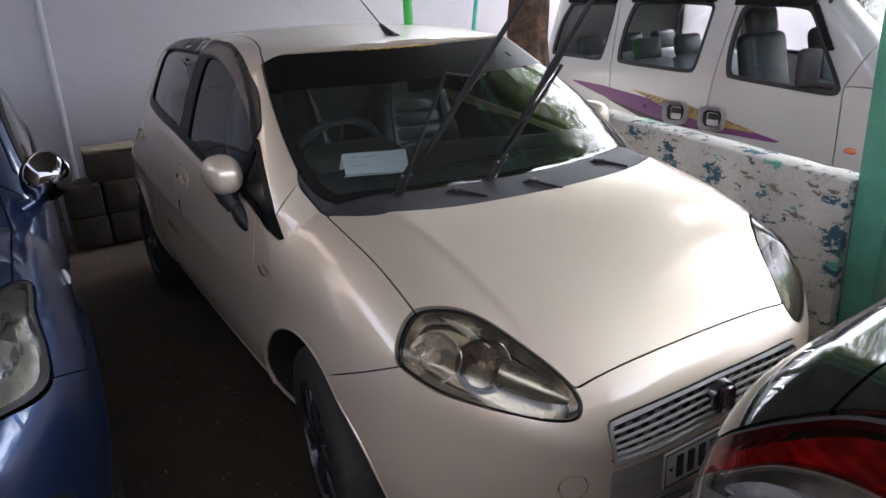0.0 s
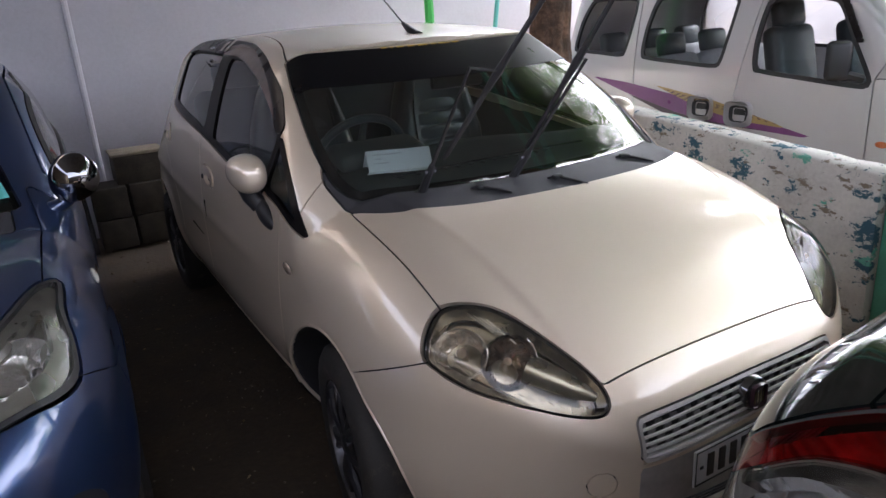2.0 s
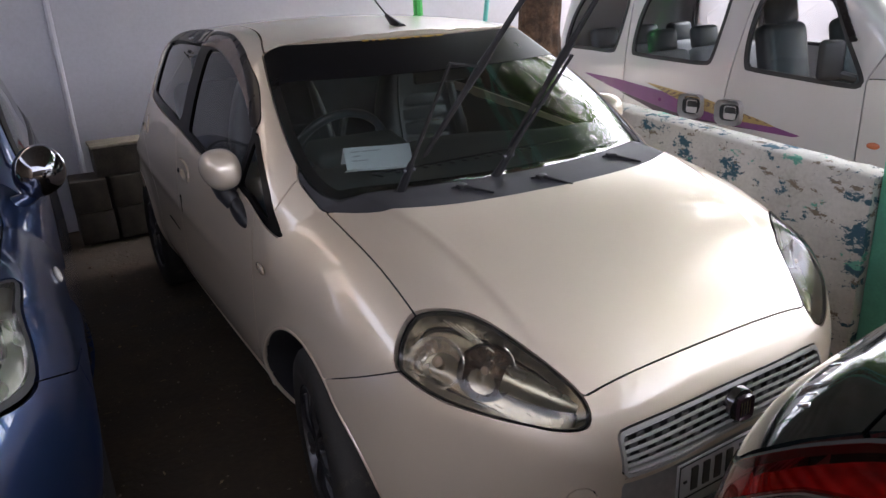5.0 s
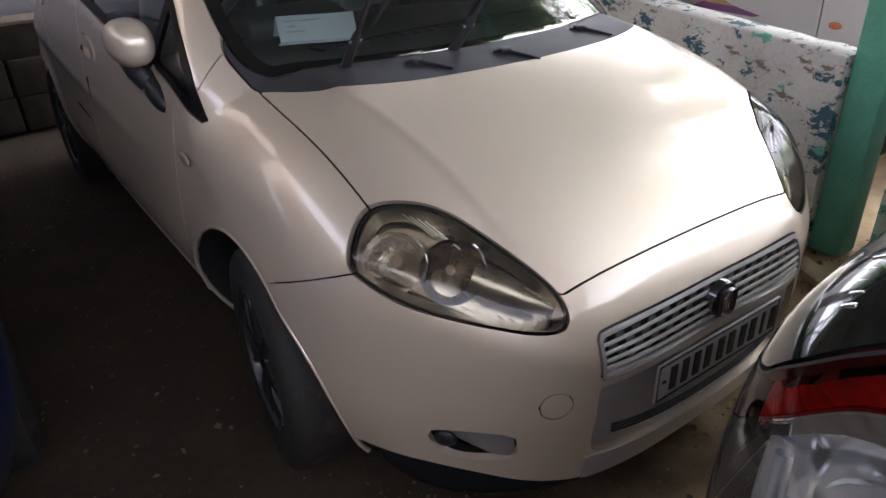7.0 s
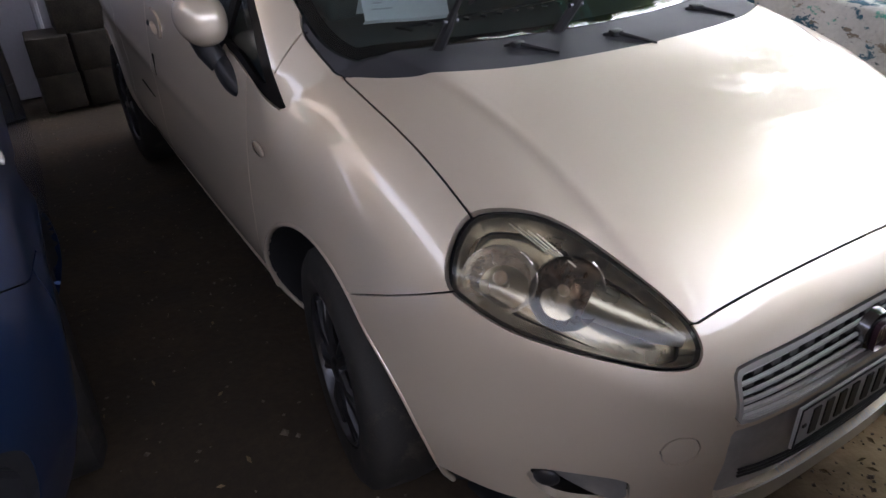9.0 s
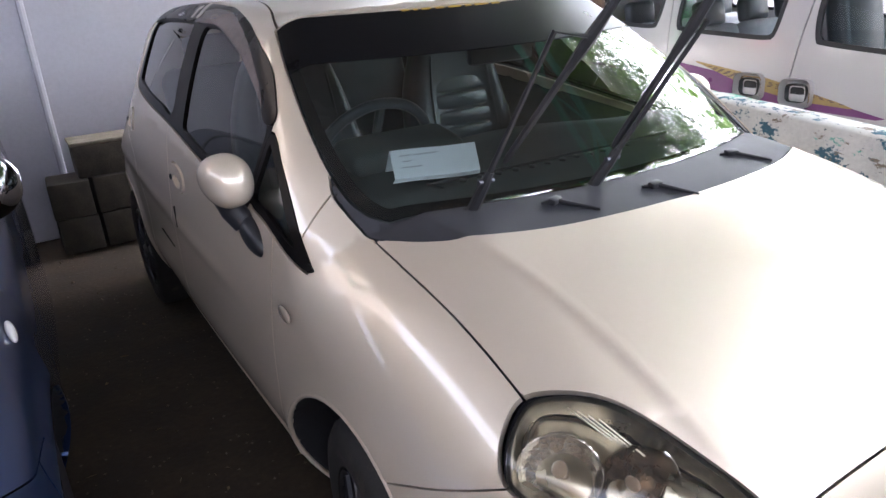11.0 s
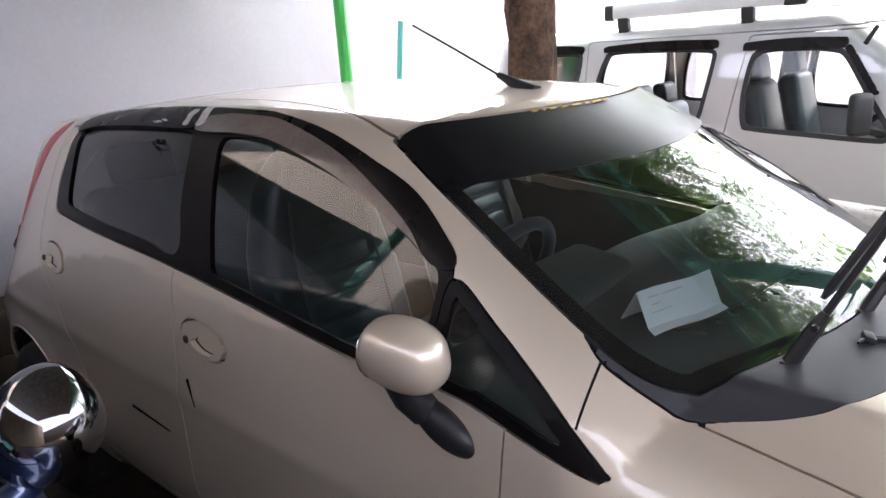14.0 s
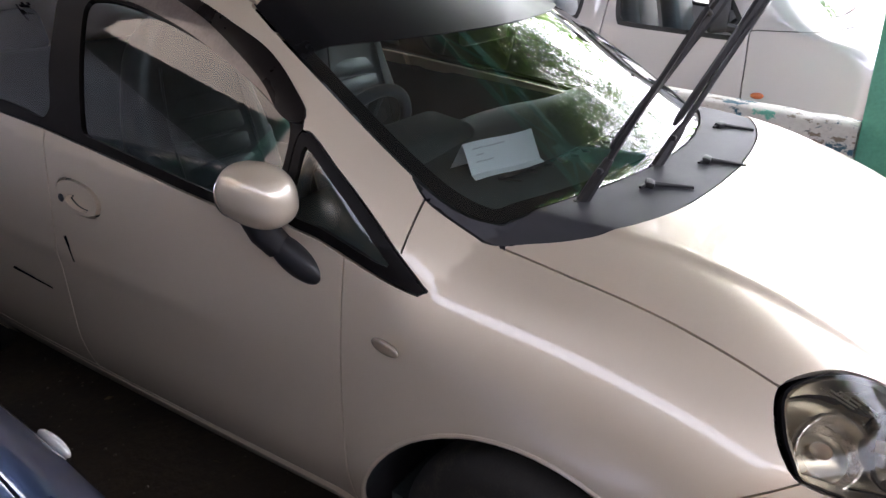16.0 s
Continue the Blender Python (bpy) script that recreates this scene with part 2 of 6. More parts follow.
def leaf_material():
    m = material("green_leaf", (0.08, 0.15, 0.035), 0.5, vary=0.5, scale=3.0, fine=8)
    n, l = m.node_tree.nodes, m.node_tree.links
    t, mx = n.new("ShaderNodeBsdfTranslucent"), n.new("ShaderNodeMixShader")
    t.inputs[0].default_value = (0.20, 0.34, 0.08, 1)
    mx.inputs[0].default_value = 0.45
    l.new(n["Principled BSDF"].outputs[0], mx.inputs[1])
    l.new(t.outputs[0], mx.inputs[2])
    l.new(mx.outputs[0], n["Material Output"].inputs[0])
    return m


M["leaf"] = leaf_material()
# ---- surface kit: smooth implicit bodies cut into panels ----
def lerp(v, xs, ys):
    return np.interp(v, xs, ys)


def curve(v, xs, ys):
    """A smooth curve through a few knots (cubic Hermite)."""
    xs, ys = np.asarray(xs, float), np.asarray(ys, float)
    d = np.diff(ys) / np.diff(xs)
    m = np.concatenate([[d[0]], (d[1:] + d[:-1]) / 2, [d[-1]]])
    v = np.clip(v, xs[0], xs[-1])
    i = np.clip(np.searchsorted(xs, v) - 1, 0, len(xs) - 2)
    h = xs[i + 1] - xs[i]
    t = (v - xs[i]) / h
    return ((2 * t**3 - 3 * t**2 + 1) * ys[i] + (t**3 - 2 * t**2 + t) * h * m[i]
            + (3 * t**2 - 2 * t**3) * ys[i + 1] + (t**3 - t**2) * h * m[i + 1])


def step(v, a, b):
    t = np.clip((v - a) / (b - a), 0, 1)
    return t * t * (3 - 2 * t)


def both(a, b, r):
    """Rounded intersection of two fields."""
    return np.minimum(np.maximum(a, b), -r) + np.hypot(np.maximum(a + r, 0), np.maximum(b + r, 0))


def either(a, b, r):
    return -both(-a, -b, r)


def outline(points, closed=True, n=8):
    """A smooth outline through a few 2D points (Catmull-Rom)."""
    p = np.asarray(points, float)
    q = np.concatenate([p[-1:], p, p[:2]]) if closed else np.concatenate([2 * p[:1] - p[1:2], p, 2 * p[-1:] - p[-2:-1]])
    out = []
    for i in range(len(q) - 3):
        a, b, c, d = q[i:i + 4]
        for t in np.arange(n) / n:
            out.append(0.5 * (2 * b + (c - a) * t + (2 * a - 5 * b + 4 * c - d) * t**2 + (3 * b - a - 3 * c + d) * t**3))
    if not closed:
        out.append(p[-1])
    return np.array(out)


def inside(u, v, poly):
    """Signed distance to a closed outline in the plane, below 0 inside."""
    a, b = poly, np.roll(poly, -1, 0)
    best, odd = np.full(u.shape, 1e9), np.zeros(u.shape, bool)
    for (ax, ay), (bx, by) in zip(a, b):
        ex, ey = bx - ax, by - ay
        t = np.clip(((u - ax) * ex + (v - ay) * ey) / (ex * ex + ey * ey + 1e-12), 0, 1)
        best = np.minimum(best, np.hypot(u - ax - t * ex, v - ay - t * ey))
        if ay != by:
            odd ^= ((ay > v) != (by > v)) & (u < ax + ex * (v - ay) / ey)
    return np.where(odd, -best, best)


def slope(f, p, e=1e-4):
    g = np.stack([f(*(p + e * k).T) - f(*(p - e * k).T) for k in np.eye(3)], 1) / (2 * e)
    return g


def settle(f, p, rounds=4):
    for _ in range(rounds):
        g = slope(f, p)
        move = (f(*p.T) / np.maximum((g * g).sum(1), 0.05))[:, None] * g
        p = p - np.clip(move, -0.02, 0.02)
    return p


def skin(f, low, high, h):
    """The surface f = 0 as points and triangles (surface nets, then settled on the field)."""
    n = [int(round((b - a) / h)) + 1 for a, b in zip(low, high)]
    ax = [np.linspace(a, b, k) for a, b, k in zip(low, high, n)]
    g = np.meshgrid(*ax, indexing="ij")
    val = f(g[0].ravel(), g[1].ravel(), g[2].ravel()).reshape(n)
    neg = val < 0
    c = [neg[i:n[0] - 1 + i, j:n[1] - 1 + j, k:n[2] - 1 + k] for i in (0, 1) for j in (0, 1) for k in (0, 1)]
    count = sum(x.astype(int) for x in c)
    mixed = (count > 0) & (count < 8)
    ident = np.full(mixed.shape, -1)
    ident[mixed] = np.arange(mixed.sum())
    cell = np.argwhere(mixed)
    acc, num = np.zeros((len(cell), 3)), np.zeros(len(cell))
    for axis in range(3):
        o1, o2 = [a for a in range(3) if a != axis]
        for s1 in (0, 1):
            for s2 in (0, 1):
                a = cell.copy()
                a[:, o1] += s1
                a[:, o2] += s2
                b = a.copy()
                b[:, axis] += 1
                va, vb = val[tuple(a.T)], val[tuple(b.T)]
                cut = (va < 0) != (vb < 0)
                t = np.where(cut, va / np.where(va == vb, 1, va - vb), 0)
                pt = a.astype(float)
                pt[:, axis] += t
                acc[cut] += pt[cut]
                num += cut
    pts = settle(f, acc / num[:, None] * [(b - a) / (k - 1) for a, b, k in zip(low, high, n)] + np.array(low))
    tris = []
    for axis in range(3):
        o1, o2 = (axis + 1) % 3, (axis + 2) % 3
        sl = [slice(1, -1)] * 3
        sl[axis] = slice(0, n[axis] - 1)
        s2 = list(sl)
        s2[axis] = slice(1, n[axis])
        a, b = neg[tuple(sl)], neg[tuple(s2)]
        for flip, hit in ((False, a & ~b), (True, ~a & b)):
            e = np.argwhere(hit)
            if not len(e):
                continue
            e[:, o1] += 1
            e[:, o2] += 1
            q = []
            for d1, d2 in ((-1, -1), (0, -1), (0, 0), (-1, 0)):
                w = e.copy()
                w[:, o1] += d1
                w[:, o2] += d2
                q.append(ident[tuple(w.T)])
            q = np.stack(q[::-1] if flip else q, 1)
            tris += [q[:, [0, 1, 2]], q[:, [0, 2, 3]]]
    return pts, np.concatenate(tris)


def split(mesh, field, gap=0.0, f=None):
    """Cuts a mesh (points, triangles) where field(x, y, z) is 0: the part inside and the part outside, gap apart."""
    return keep(mesh, field, -gap / 2, f), keep(mesh, lambda x, y, z: -field(x, y, z), -gap / 2, f)


def keep(mesh, field, level=0.0, f=None):
    p, t = mesh
    if not len(t):
        return mesh
    v = field(*p.T) - level
    v = np.where(np.abs(v) < 1e-6, 1e-6, v)
    inn = v < 0
    k = inn[t].sum(1)
    whole = t[k == 3]
    extra, made, faces = [], {}, []

    def cut(i, j):
        key = (i, j) if i < j else (j, i)
        if key not in made:
            s = v[i] / (v[i] - v[j])
            made[key] = len(p) + len(extra)
            extra.append(p[i] + s * (p[j] - p[i]))
        return made[key]

    for tri in t[(k == 1) | (k == 2)]:
        ring = []
        for a, b in ((0, 1), (1, 2), (2, 0)):
            i, j = tri[a], tri[b]
            if inn[i]:
                ring.append(i)
            if inn[i] != inn[j]:
                ring.append(cut(i, j))
        faces += [(ring[0], ring[m], ring[m + 1]) for m in range(1, len(ring) - 1)]
    if extra:
        p = np.concatenate([p, np.array(extra)])
    t = np.concatenate([whole, np.array(faces, int).reshape(-1, 3)])
    used, t = np.unique(t, return_inverse=True)
    p, t = p[used], t.reshape(-1, 3)
    if f is not None and len(p):
        p = settle(f, p, 1)
    return p, t


def normals(mesh, f):
    g = slope(f, mesh[0])
    return g / np.maximum(np.linalg.norm(g, axis=1), 1e-6)[:, None]


def lifted(mesh, f, d):
    return mesh[0] + normals(mesh, f) * d, mesh[1]


def glazed(mesh, f, d):
    """Lifted, with the field's own normals for a clean reflection."""
    n = normals(mesh, f)
    return mesh[0] + n * d, mesh[1], n


def panel(mesh, f, depth=0.012, lift=0.0):
    """Gives a cut panel its folded edge (the border turns inwards by depth): points, triangles and normals."""
    p, t = mesh
    nrm = normals(mesh, f)
    p = p + nrm * lift
    e = np.concatenate([t[:, [0, 1]], t[:, [1, 2]], t[:, [2, 0]]])
    key = np.sort(e, 1)
    _, first, num = np.unique(key, axis=0, return_index=True, return_counts=True)
    a, b = e[first[num == 1]].T
    n, m = len(p), len(a)
    quad = np.concatenate([p[a], p[b], p[b] - nrm[b] * depth, p[a] - nrm[a] * depth])
    out = np.cross(p[b] - p[a], nrm[a])
    out /= np.maximum(np.linalg.norm(out, axis=1), 1e-9)[:, None]
    k = n + np.arange(m)
    t2 = np.concatenate([t, np.stack([k + m, k, k + 3 * m], 1), np.stack([k + m, k + 3 * m, k + 2 * m], 1)])
    return np.concatenate([p, quad]), t2, np.concatenate([nrm, out, out, out, out])


def mirrored(mesh):
    return (mesh[0] * [-1, 1, 1], mesh[1][:, ::-1]) + tuple(m * [-1, 1, 1] for m in mesh[2:])


def joined(*meshes):
    ps, ts, n = [], [], 0
    for p, t in meshes:
        ps.append(p)
        ts.append(t + n)
        n += len(p)
    return np.concatenate(ps), np.concatenate(ts)


# ---- objects ----
def thing(name, label, category, m=Matrix(), group="", kind=""):
    ob = new(name)
    ob.matrix_basis = m
    return tagged(ob, label, category, group, kind)


def sheet(name, mesh, material, parent, label=""):
    """A part from points, triangles and, if given, normals."""
    p, t = mesh[0], mesh[1]
    me = bpy.data.meshes.new(name)
    me.from_pydata(p.tolist(), [], t.tolist())
    me.shade_smooth()
    if len(mesh) > 2:
        me.normals_split_custom_set_from_vertices(mesh[2].tolist())
    me.materials.append(material)
    ob = new(name, me)
    ob.parent = parent
    return tagged(ob, label)


def part(name, bm, material, parent=None, label="", smooth=40):
    """A bmesh as one mesh object under a thing or a part."""
    me = bpy.data.meshes.new(name)
    bmesh.ops.recalc_face_normals(bm, faces=bm.faces)
    for e in bm.edges:
        e.smooth = len(e.link_faces) == 2 and e.calc_face_angle(0) < radians(smooth)
    for fc in bm.faces:
        fc.smooth = smooth > 0
    bm.to_mesh(me)
    bm.free()
    me.materials.append(material)
    ob = new(name, me)
    ob.parent = parent
    return tagged(ob, label)


def box(size, at=(0, 0, 0), bevel=0.0, turn=(0, 0, 0), bm=None, segments=2):
    bm = bm or bmesh.new()
    g = bmesh.ops.create_cube(bm, size=1.0, matrix=pose(*at, *turn) @ Matrix.Diagonal((*size, 1)))
    if bevel:
        vs = set(g["verts"])
        bmesh.ops.bevel(bm, geom=[e for e in bm.edges if e.verts[0] in vs], offset=bevel, segments=segments, affect="EDGES", profile=0.5)
    return bm


def tube(points, radius, bm=None, sides=8, caps=True):
    """A round bar along points; radius may be a number or one for each point."""
    bm = bm or bmesh.new()
    pts = [Vector(p) for p in points]
    rad = [radius] * len(pts) if isinstance(radius, (int, float)) else radius
    rings, up = [], None
    for i, p in enumerate(pts):
        d = (pts[min(i + 1, len(pts) - 1)] - pts[max(i - 1, 0)]).normalized()
        if up is None:
            up = d.orthogonal().normalized()
        up = (up - d * up.dot(d)).normalized()
        s = d.cross(up)
        rings.append([bm.verts.new(p + rad[i] * (math.cos(a) * up + math.sin(a) * s)) for a in [2 * math.pi * k / sides for k in range(sides)]])
    for a, b in zip(rings, rings[1:]):
        for k in range(sides):
            bm.faces.new((a[k], a[(k + 1) % sides], b[(k + 1) % sides], b[k]))
    if caps:
        bm.faces.new(rings[0][::-1])
        bm.faces.new(rings[-1])
    return bm


def spun(profile, axis="x", sides=32, at=(0, 0, 0), bm=None):
    """A turned body: profile of (along, radius)."""
    bm = bm or bmesh.new()
    rings = []
    for u, r in profile:
        ring = []
        for k in range(sides):
            c, s = math.cos(2 * math.pi * k / sides) * r, math.sin(2 * math.pi * k / sides) * r
            v = {"x": (u, c, s), "y": (c, u, s), "z": (c, s, u)}[axis]
            ring.append(bm.verts.new(Vector(v) + Vector(at)))
        rings.append(ring)
    for a, b in zip(rings, rings[1:]):
        for k in range(sides):
            bm.faces.new((a[k], a[(k + 1) % sides], b[(k + 1) % sides], b[k]))
    for ring in (rings[0], rings[-1]):
        bm.faces.new(ring)
    return bm


def plate(poly, thick, place, bm=None):
    """A flat shape of thickness thick: place(u, v, w) gives the point for the plane's u, v and the depth w."""
    bm = bm or bmesh.new()
    a = [bm.verts.new(place(u, v, 0)) for u, v in poly]
    b = [bm.verts.new(place(u, v, thick)) for u, v in poly]
    bm.faces.new(a)
    bm.faces.new(b[::-1])
    for i in range(len(a)):
        j = (i + 1) % len(a)
        bm.faces.new((a[i], a[j], b[j], b[i]))
    return bm


def ellipsoid(m, size, u=28, v=16):
    bm = bmesh.new()
    bmesh.ops.create_uvsphere(bm, u_segments=u, v_segments=v, radius=1, matrix=m @ Matrix.Diagonal((*size, 1)))
    return bm


# ---- the white hatchback's form: x across, y back from the nose, z up ----
WHEEL_F, WHEEL_R, WHEEL_Z, ARCH = 0.805, 3.335, 0.297, 0.386


def hatch_side(y, z):
    """Half width at a height: a bellied flank, a shoulder, and side glass leaning in."""
    plan = curve(y, [0, 0.5, 1.0, 2.0, 3.0, 3.5, 4.0], [0.80, 0.814, 0.822, 0.830, 0.818, 0.79, 0.69])
    low = 0.15 * np.clip((0.52 - z) / 0.34, 0, 1.5) ** 2
    top = curve(y, [0, 1.0, 2.0, 3.0, 4.0], [0.50, 0.52, 0.66, 0.72, 0.74])
    high = 0.28 * np.clip(z - top, 0, 1) ** 2
    belt = curve(y, [0.8, 1.0, 2.0, 3.0, 4.0], [0.90, 0.93, 1.03, 1.12, 1.2])
    body = plan - low - high
    rear = 0.085 * np.clip((y - 2.3) / 1.0, 0, 2) ** 2
    glass = plan - 0.042 - rear - 0.44 * (z - belt) - 0.28 * np.clip(z - belt, 0, 1) ** 2
    ridge = 0.006 * np.exp(-((z - 0.66 - 0.04 * y) / 0.03) ** 2) * step(y, 1.3, 1.8)
    for c in (WHEEL_F, WHEEL_R):
        rho = np.hypot(y - c, z - WHEEL_Z)
        body = body + 0.010 * np.exp(-((rho - ARCH) / 0.05) ** 2)
    return -both(-(body + ridge), -glass, 0.025)


def hatch_hood(x, y):
    ax = np.abs(x)
    z = 0.70 + 0.325 * (1 - np.clip((0.98 - y) / 0.86, 0, 1.2) ** 2.15) - 0.055 * x * x
    crease = 0.535 - 0.115 * np.clip((0.85 - y) / 0.7, 0, 1)
    return z + (0.007 * step(crease - ax, -0.03, 0.03) + 0.0035 * np.exp(-((crease - ax) / 0.014) ** 2)) * step(y, 0.12, 0.3)


def hatch_cabin(x, y):
    base = 0.79 + 0.42 * x * x
    screen = 1.0 + 0.64 * (y - base) - 0.09 * (y - base) ** 2
    roof = curve(y, [0.8, 1.4, 1.8, 2.3, 2.9, 3.4, 3.7, 4.2], [1.30, 1.405, 1.445, 1.468, 1.455, 1.415, 1.385, 1.32]) - 0.10 * x * x
    return -both(-screen, -roof, 0.04)


def hatch_body(x, y, z):
    ax = np.abs(x)
    side = ax - hatch_side(y, z)
    top = np.maximum(hatch_hood(x, np.minimum(y, 1.1)), hatch_cabin(x, y))
    top = np.where(y > 1.1, hatch_cabin(x, y), top)
    r = curve(y, [0, 0.9, 1.2, 1.6, 2.2], [0.24, 0.22, 0.10, 0.07, 0.07])
    nose = 0.52 * (ax / 0.84) ** 3.3 + 0.05 * np.clip((z - 0.56) / 0.14, 0, 1.8) ** 2 * (1 - step(ax, 0.45, 0.70)) + 0.16 * np.clip(0.42 - z, 0, 1) + 0.004
    tail = curve(z, [0.2, 0.5, 0.75, 0.95, 1.25, 1.5], [3.93, 3.99, 3.99, 3.90, 3.76, 3.60]) - 0.30 * (ax / 0.8) ** 3
    b = both(side, (z - top) * 0.85, r)
    b = both(b, (nose - y) * 0.85, 0.07)
    b = both(b, y - tail, 0.08)
    return both(b, 0.19 - z, 0.02)


def hatch_shell(x, y, z):
    b = hatch_body(x, y, z)
    for c in (WHEEL_F, WHEEL_R):
        well = np.maximum(np.hypot(y - c, z - WHEEL_Z) - ARCH, 0.50 - np.abs(x))
        b = np.maximum(b, -well)
    return b


# ---- forms of the other vehicles ----
BLUE_AT, VAN_AT, DARK_AT = (-2.17, 0.0), (3.20, 0.0), (2.84, -1.12)


def blue_side(y, z):
    plan = curve(y, [0.4, 0.9, 1.4, 2.6, 4.3], [0.765, 0.82, 0.855, 0.91, 0.81])
    flare = 0.02 * np.exp(-((np.hypot(y - 1.26, z - 0.30) - 0.38) / 0.06) ** 2)
    body = plan + flare - 0.12 * np.clip((0.5 - z) / 0.34, 0, 1.5) ** 2 - 0.12 * np.clip(z - 0.62, 0, 1) ** 2
    glass = plan - 0.045 - 0.26 * (z - 1.09)
    return -both(-body, -glass, 0.03)


def blue_body(x, y, z):
    ax = np.abs(x)
    hood = 0.70 + 0.31 * (1 - np.clip((1.40 - y) / 1.0, 0, 1.3) ** 2.0) - 0.05 * x * x
    base = 1.34 + 0.28 * x * x
    cabin = -both(-(1.02 + 0.62 * (y - base)), -(curve(y, [1.3, 2.0, 2.7, 3.6, 4.4], [1.38, 1.47, 1.50, 1.47, 1.36]) - 0.10 * x * x), 0.04)
    top = np.where(y > 1.6, cabin, np.maximum(hood, cabin))
    nose = 0.40 + 0.50 * (ax / 0.86) ** 3.2 + 0.07 * np.clip((z - 0.55) / 0.2, 0, 1.5) ** 2 + 0.3 * np.clip(0.38 - z, 0, 1)
    b = both(ax - blue_side(y, z), (z - top) * 0.85, 0.17)
    b = both(b, (nose - y) * 0.85, 0.10)
    b = both(b, y - 4.25 + 0.25 * (ax / 0.8) ** 3 + 0.25 * np.clip(z - 0.9, 0, 1), 0.08)
    return both(b, 0.18 - z, 0.03)


def blue_shell(x, y, z):
    b = blue_body(x, y, z)
    for c in (1.26, 3.75):
        b = np.maximum(b, -np.maximum(np.hypot(y - c, z - 0.30) - 0.365, 0.5 - np.abs(x)))
    return b


def van_body(x, y, z):
    ax = np.abs(x)
    side = ax - (0.745 - 0.05 * np.clip((0.6 - z) / 0.4, 0, 2) ** 2 - 0.20 * np.clip(z - 0.98, 0, 2) ** 1.3)
    front = curve(z, [0.2, 0.6, 0.95, 1.03, 1.3, 1.62], [0.46, 0.42, 0.50, 0.72, 1.02, 1.42]) + 0.16 * (ax / 0.74) ** 3
    back = curve(z, [0.2, 0.9, 1.6], [3.80, 3.82, 3.66]) - 0.10 * (ax / 0.74) ** 4
    b = both(side, z - 1.635 + 0.05 * x * x, 0.09)
    b = both(b, (front - y) * 0.8, 0.07)
    b = both(b, y - back, 0.09)
    return both(b, 0.22 - z, 0.03)


def dark_side(y, z):
    plan = curve(y, [0, 0.6, 1.5, 2.6, 3.3, 3.75], [0.70, 0.80, 0.825, 0.825, 0.79, 0.70])
    body = plan - 0.10 * np.clip((0.5 - z) / 0.34, 0, 1.5) ** 2 - 0.9 * np.clip(z - 0.80, 0, 1) ** 2
    glass = plan - 0.05 - 0.36 * (z - 1.02)
    return -both(-body, -glass, 0.02)


def dark_body(x, y, z):
    """The black car; its tail is at y = 3.68."""
    ax = np.abs(x)
    roof = curve(y, [0, 0.9, 1.4, 2.0, 2.7, 3.1, 3.4, 3.7], [0.75, 0.96, 1.36, 1.40, 1.12, 1.075, 1.06, 1.03]) - 0.08 * x * x
    tail = curve(z, [0.2, 0.45, 0.62, 0.80, 0.95, 1.05, 1.45], [3.62, 3.71, 3.73, 3.72, 3.62, 3.48, 3.3]) - 0.22 * (ax / 0.8) ** 3
    b = both(ax - dark_side(y, z), (z - roof) * 0.85, 0.07)
    b = both(b, y - tail, 0.15)
    b = both(b, (0.5 * (ax / 0.84) ** 3 - y) * 0.85, 0.08)
    return both(b, 0.2 - z, 0.03)


# ---- the place ----
def setting(name, bm, mat, label, category="structure", smooth=30):
    ob = part(name, bm, mat, smooth=smooth)
    return tagged(ob, label, category, kind="structure")


def ground():
    bm = bmesh.new()
    n = 90
    xs = [math.copysign(abs(i / (n / 2) - 1) ** 3.2 * 300, i - n / 2) for i in range(n + 1)]
    rows = []
    for y in xs:
        row = []
        for x in xs:
            px, py = x, y + 1.0
            z = 0.012 * noise.noise((px * 1.7, py * 1.7, 0)) + 0.006 * noise.noise((px * 6, py * 6, 3)) - 0.012
            row.append(bm.verts.new((px, py, z)))
        rows.append(row)
    for a, b in zip(rows, rows[1:]):
        for i in range(n):
            bm.faces.new((a[i], a[i + 1], b[i + 1], b[i]))
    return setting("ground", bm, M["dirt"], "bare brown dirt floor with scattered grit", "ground")


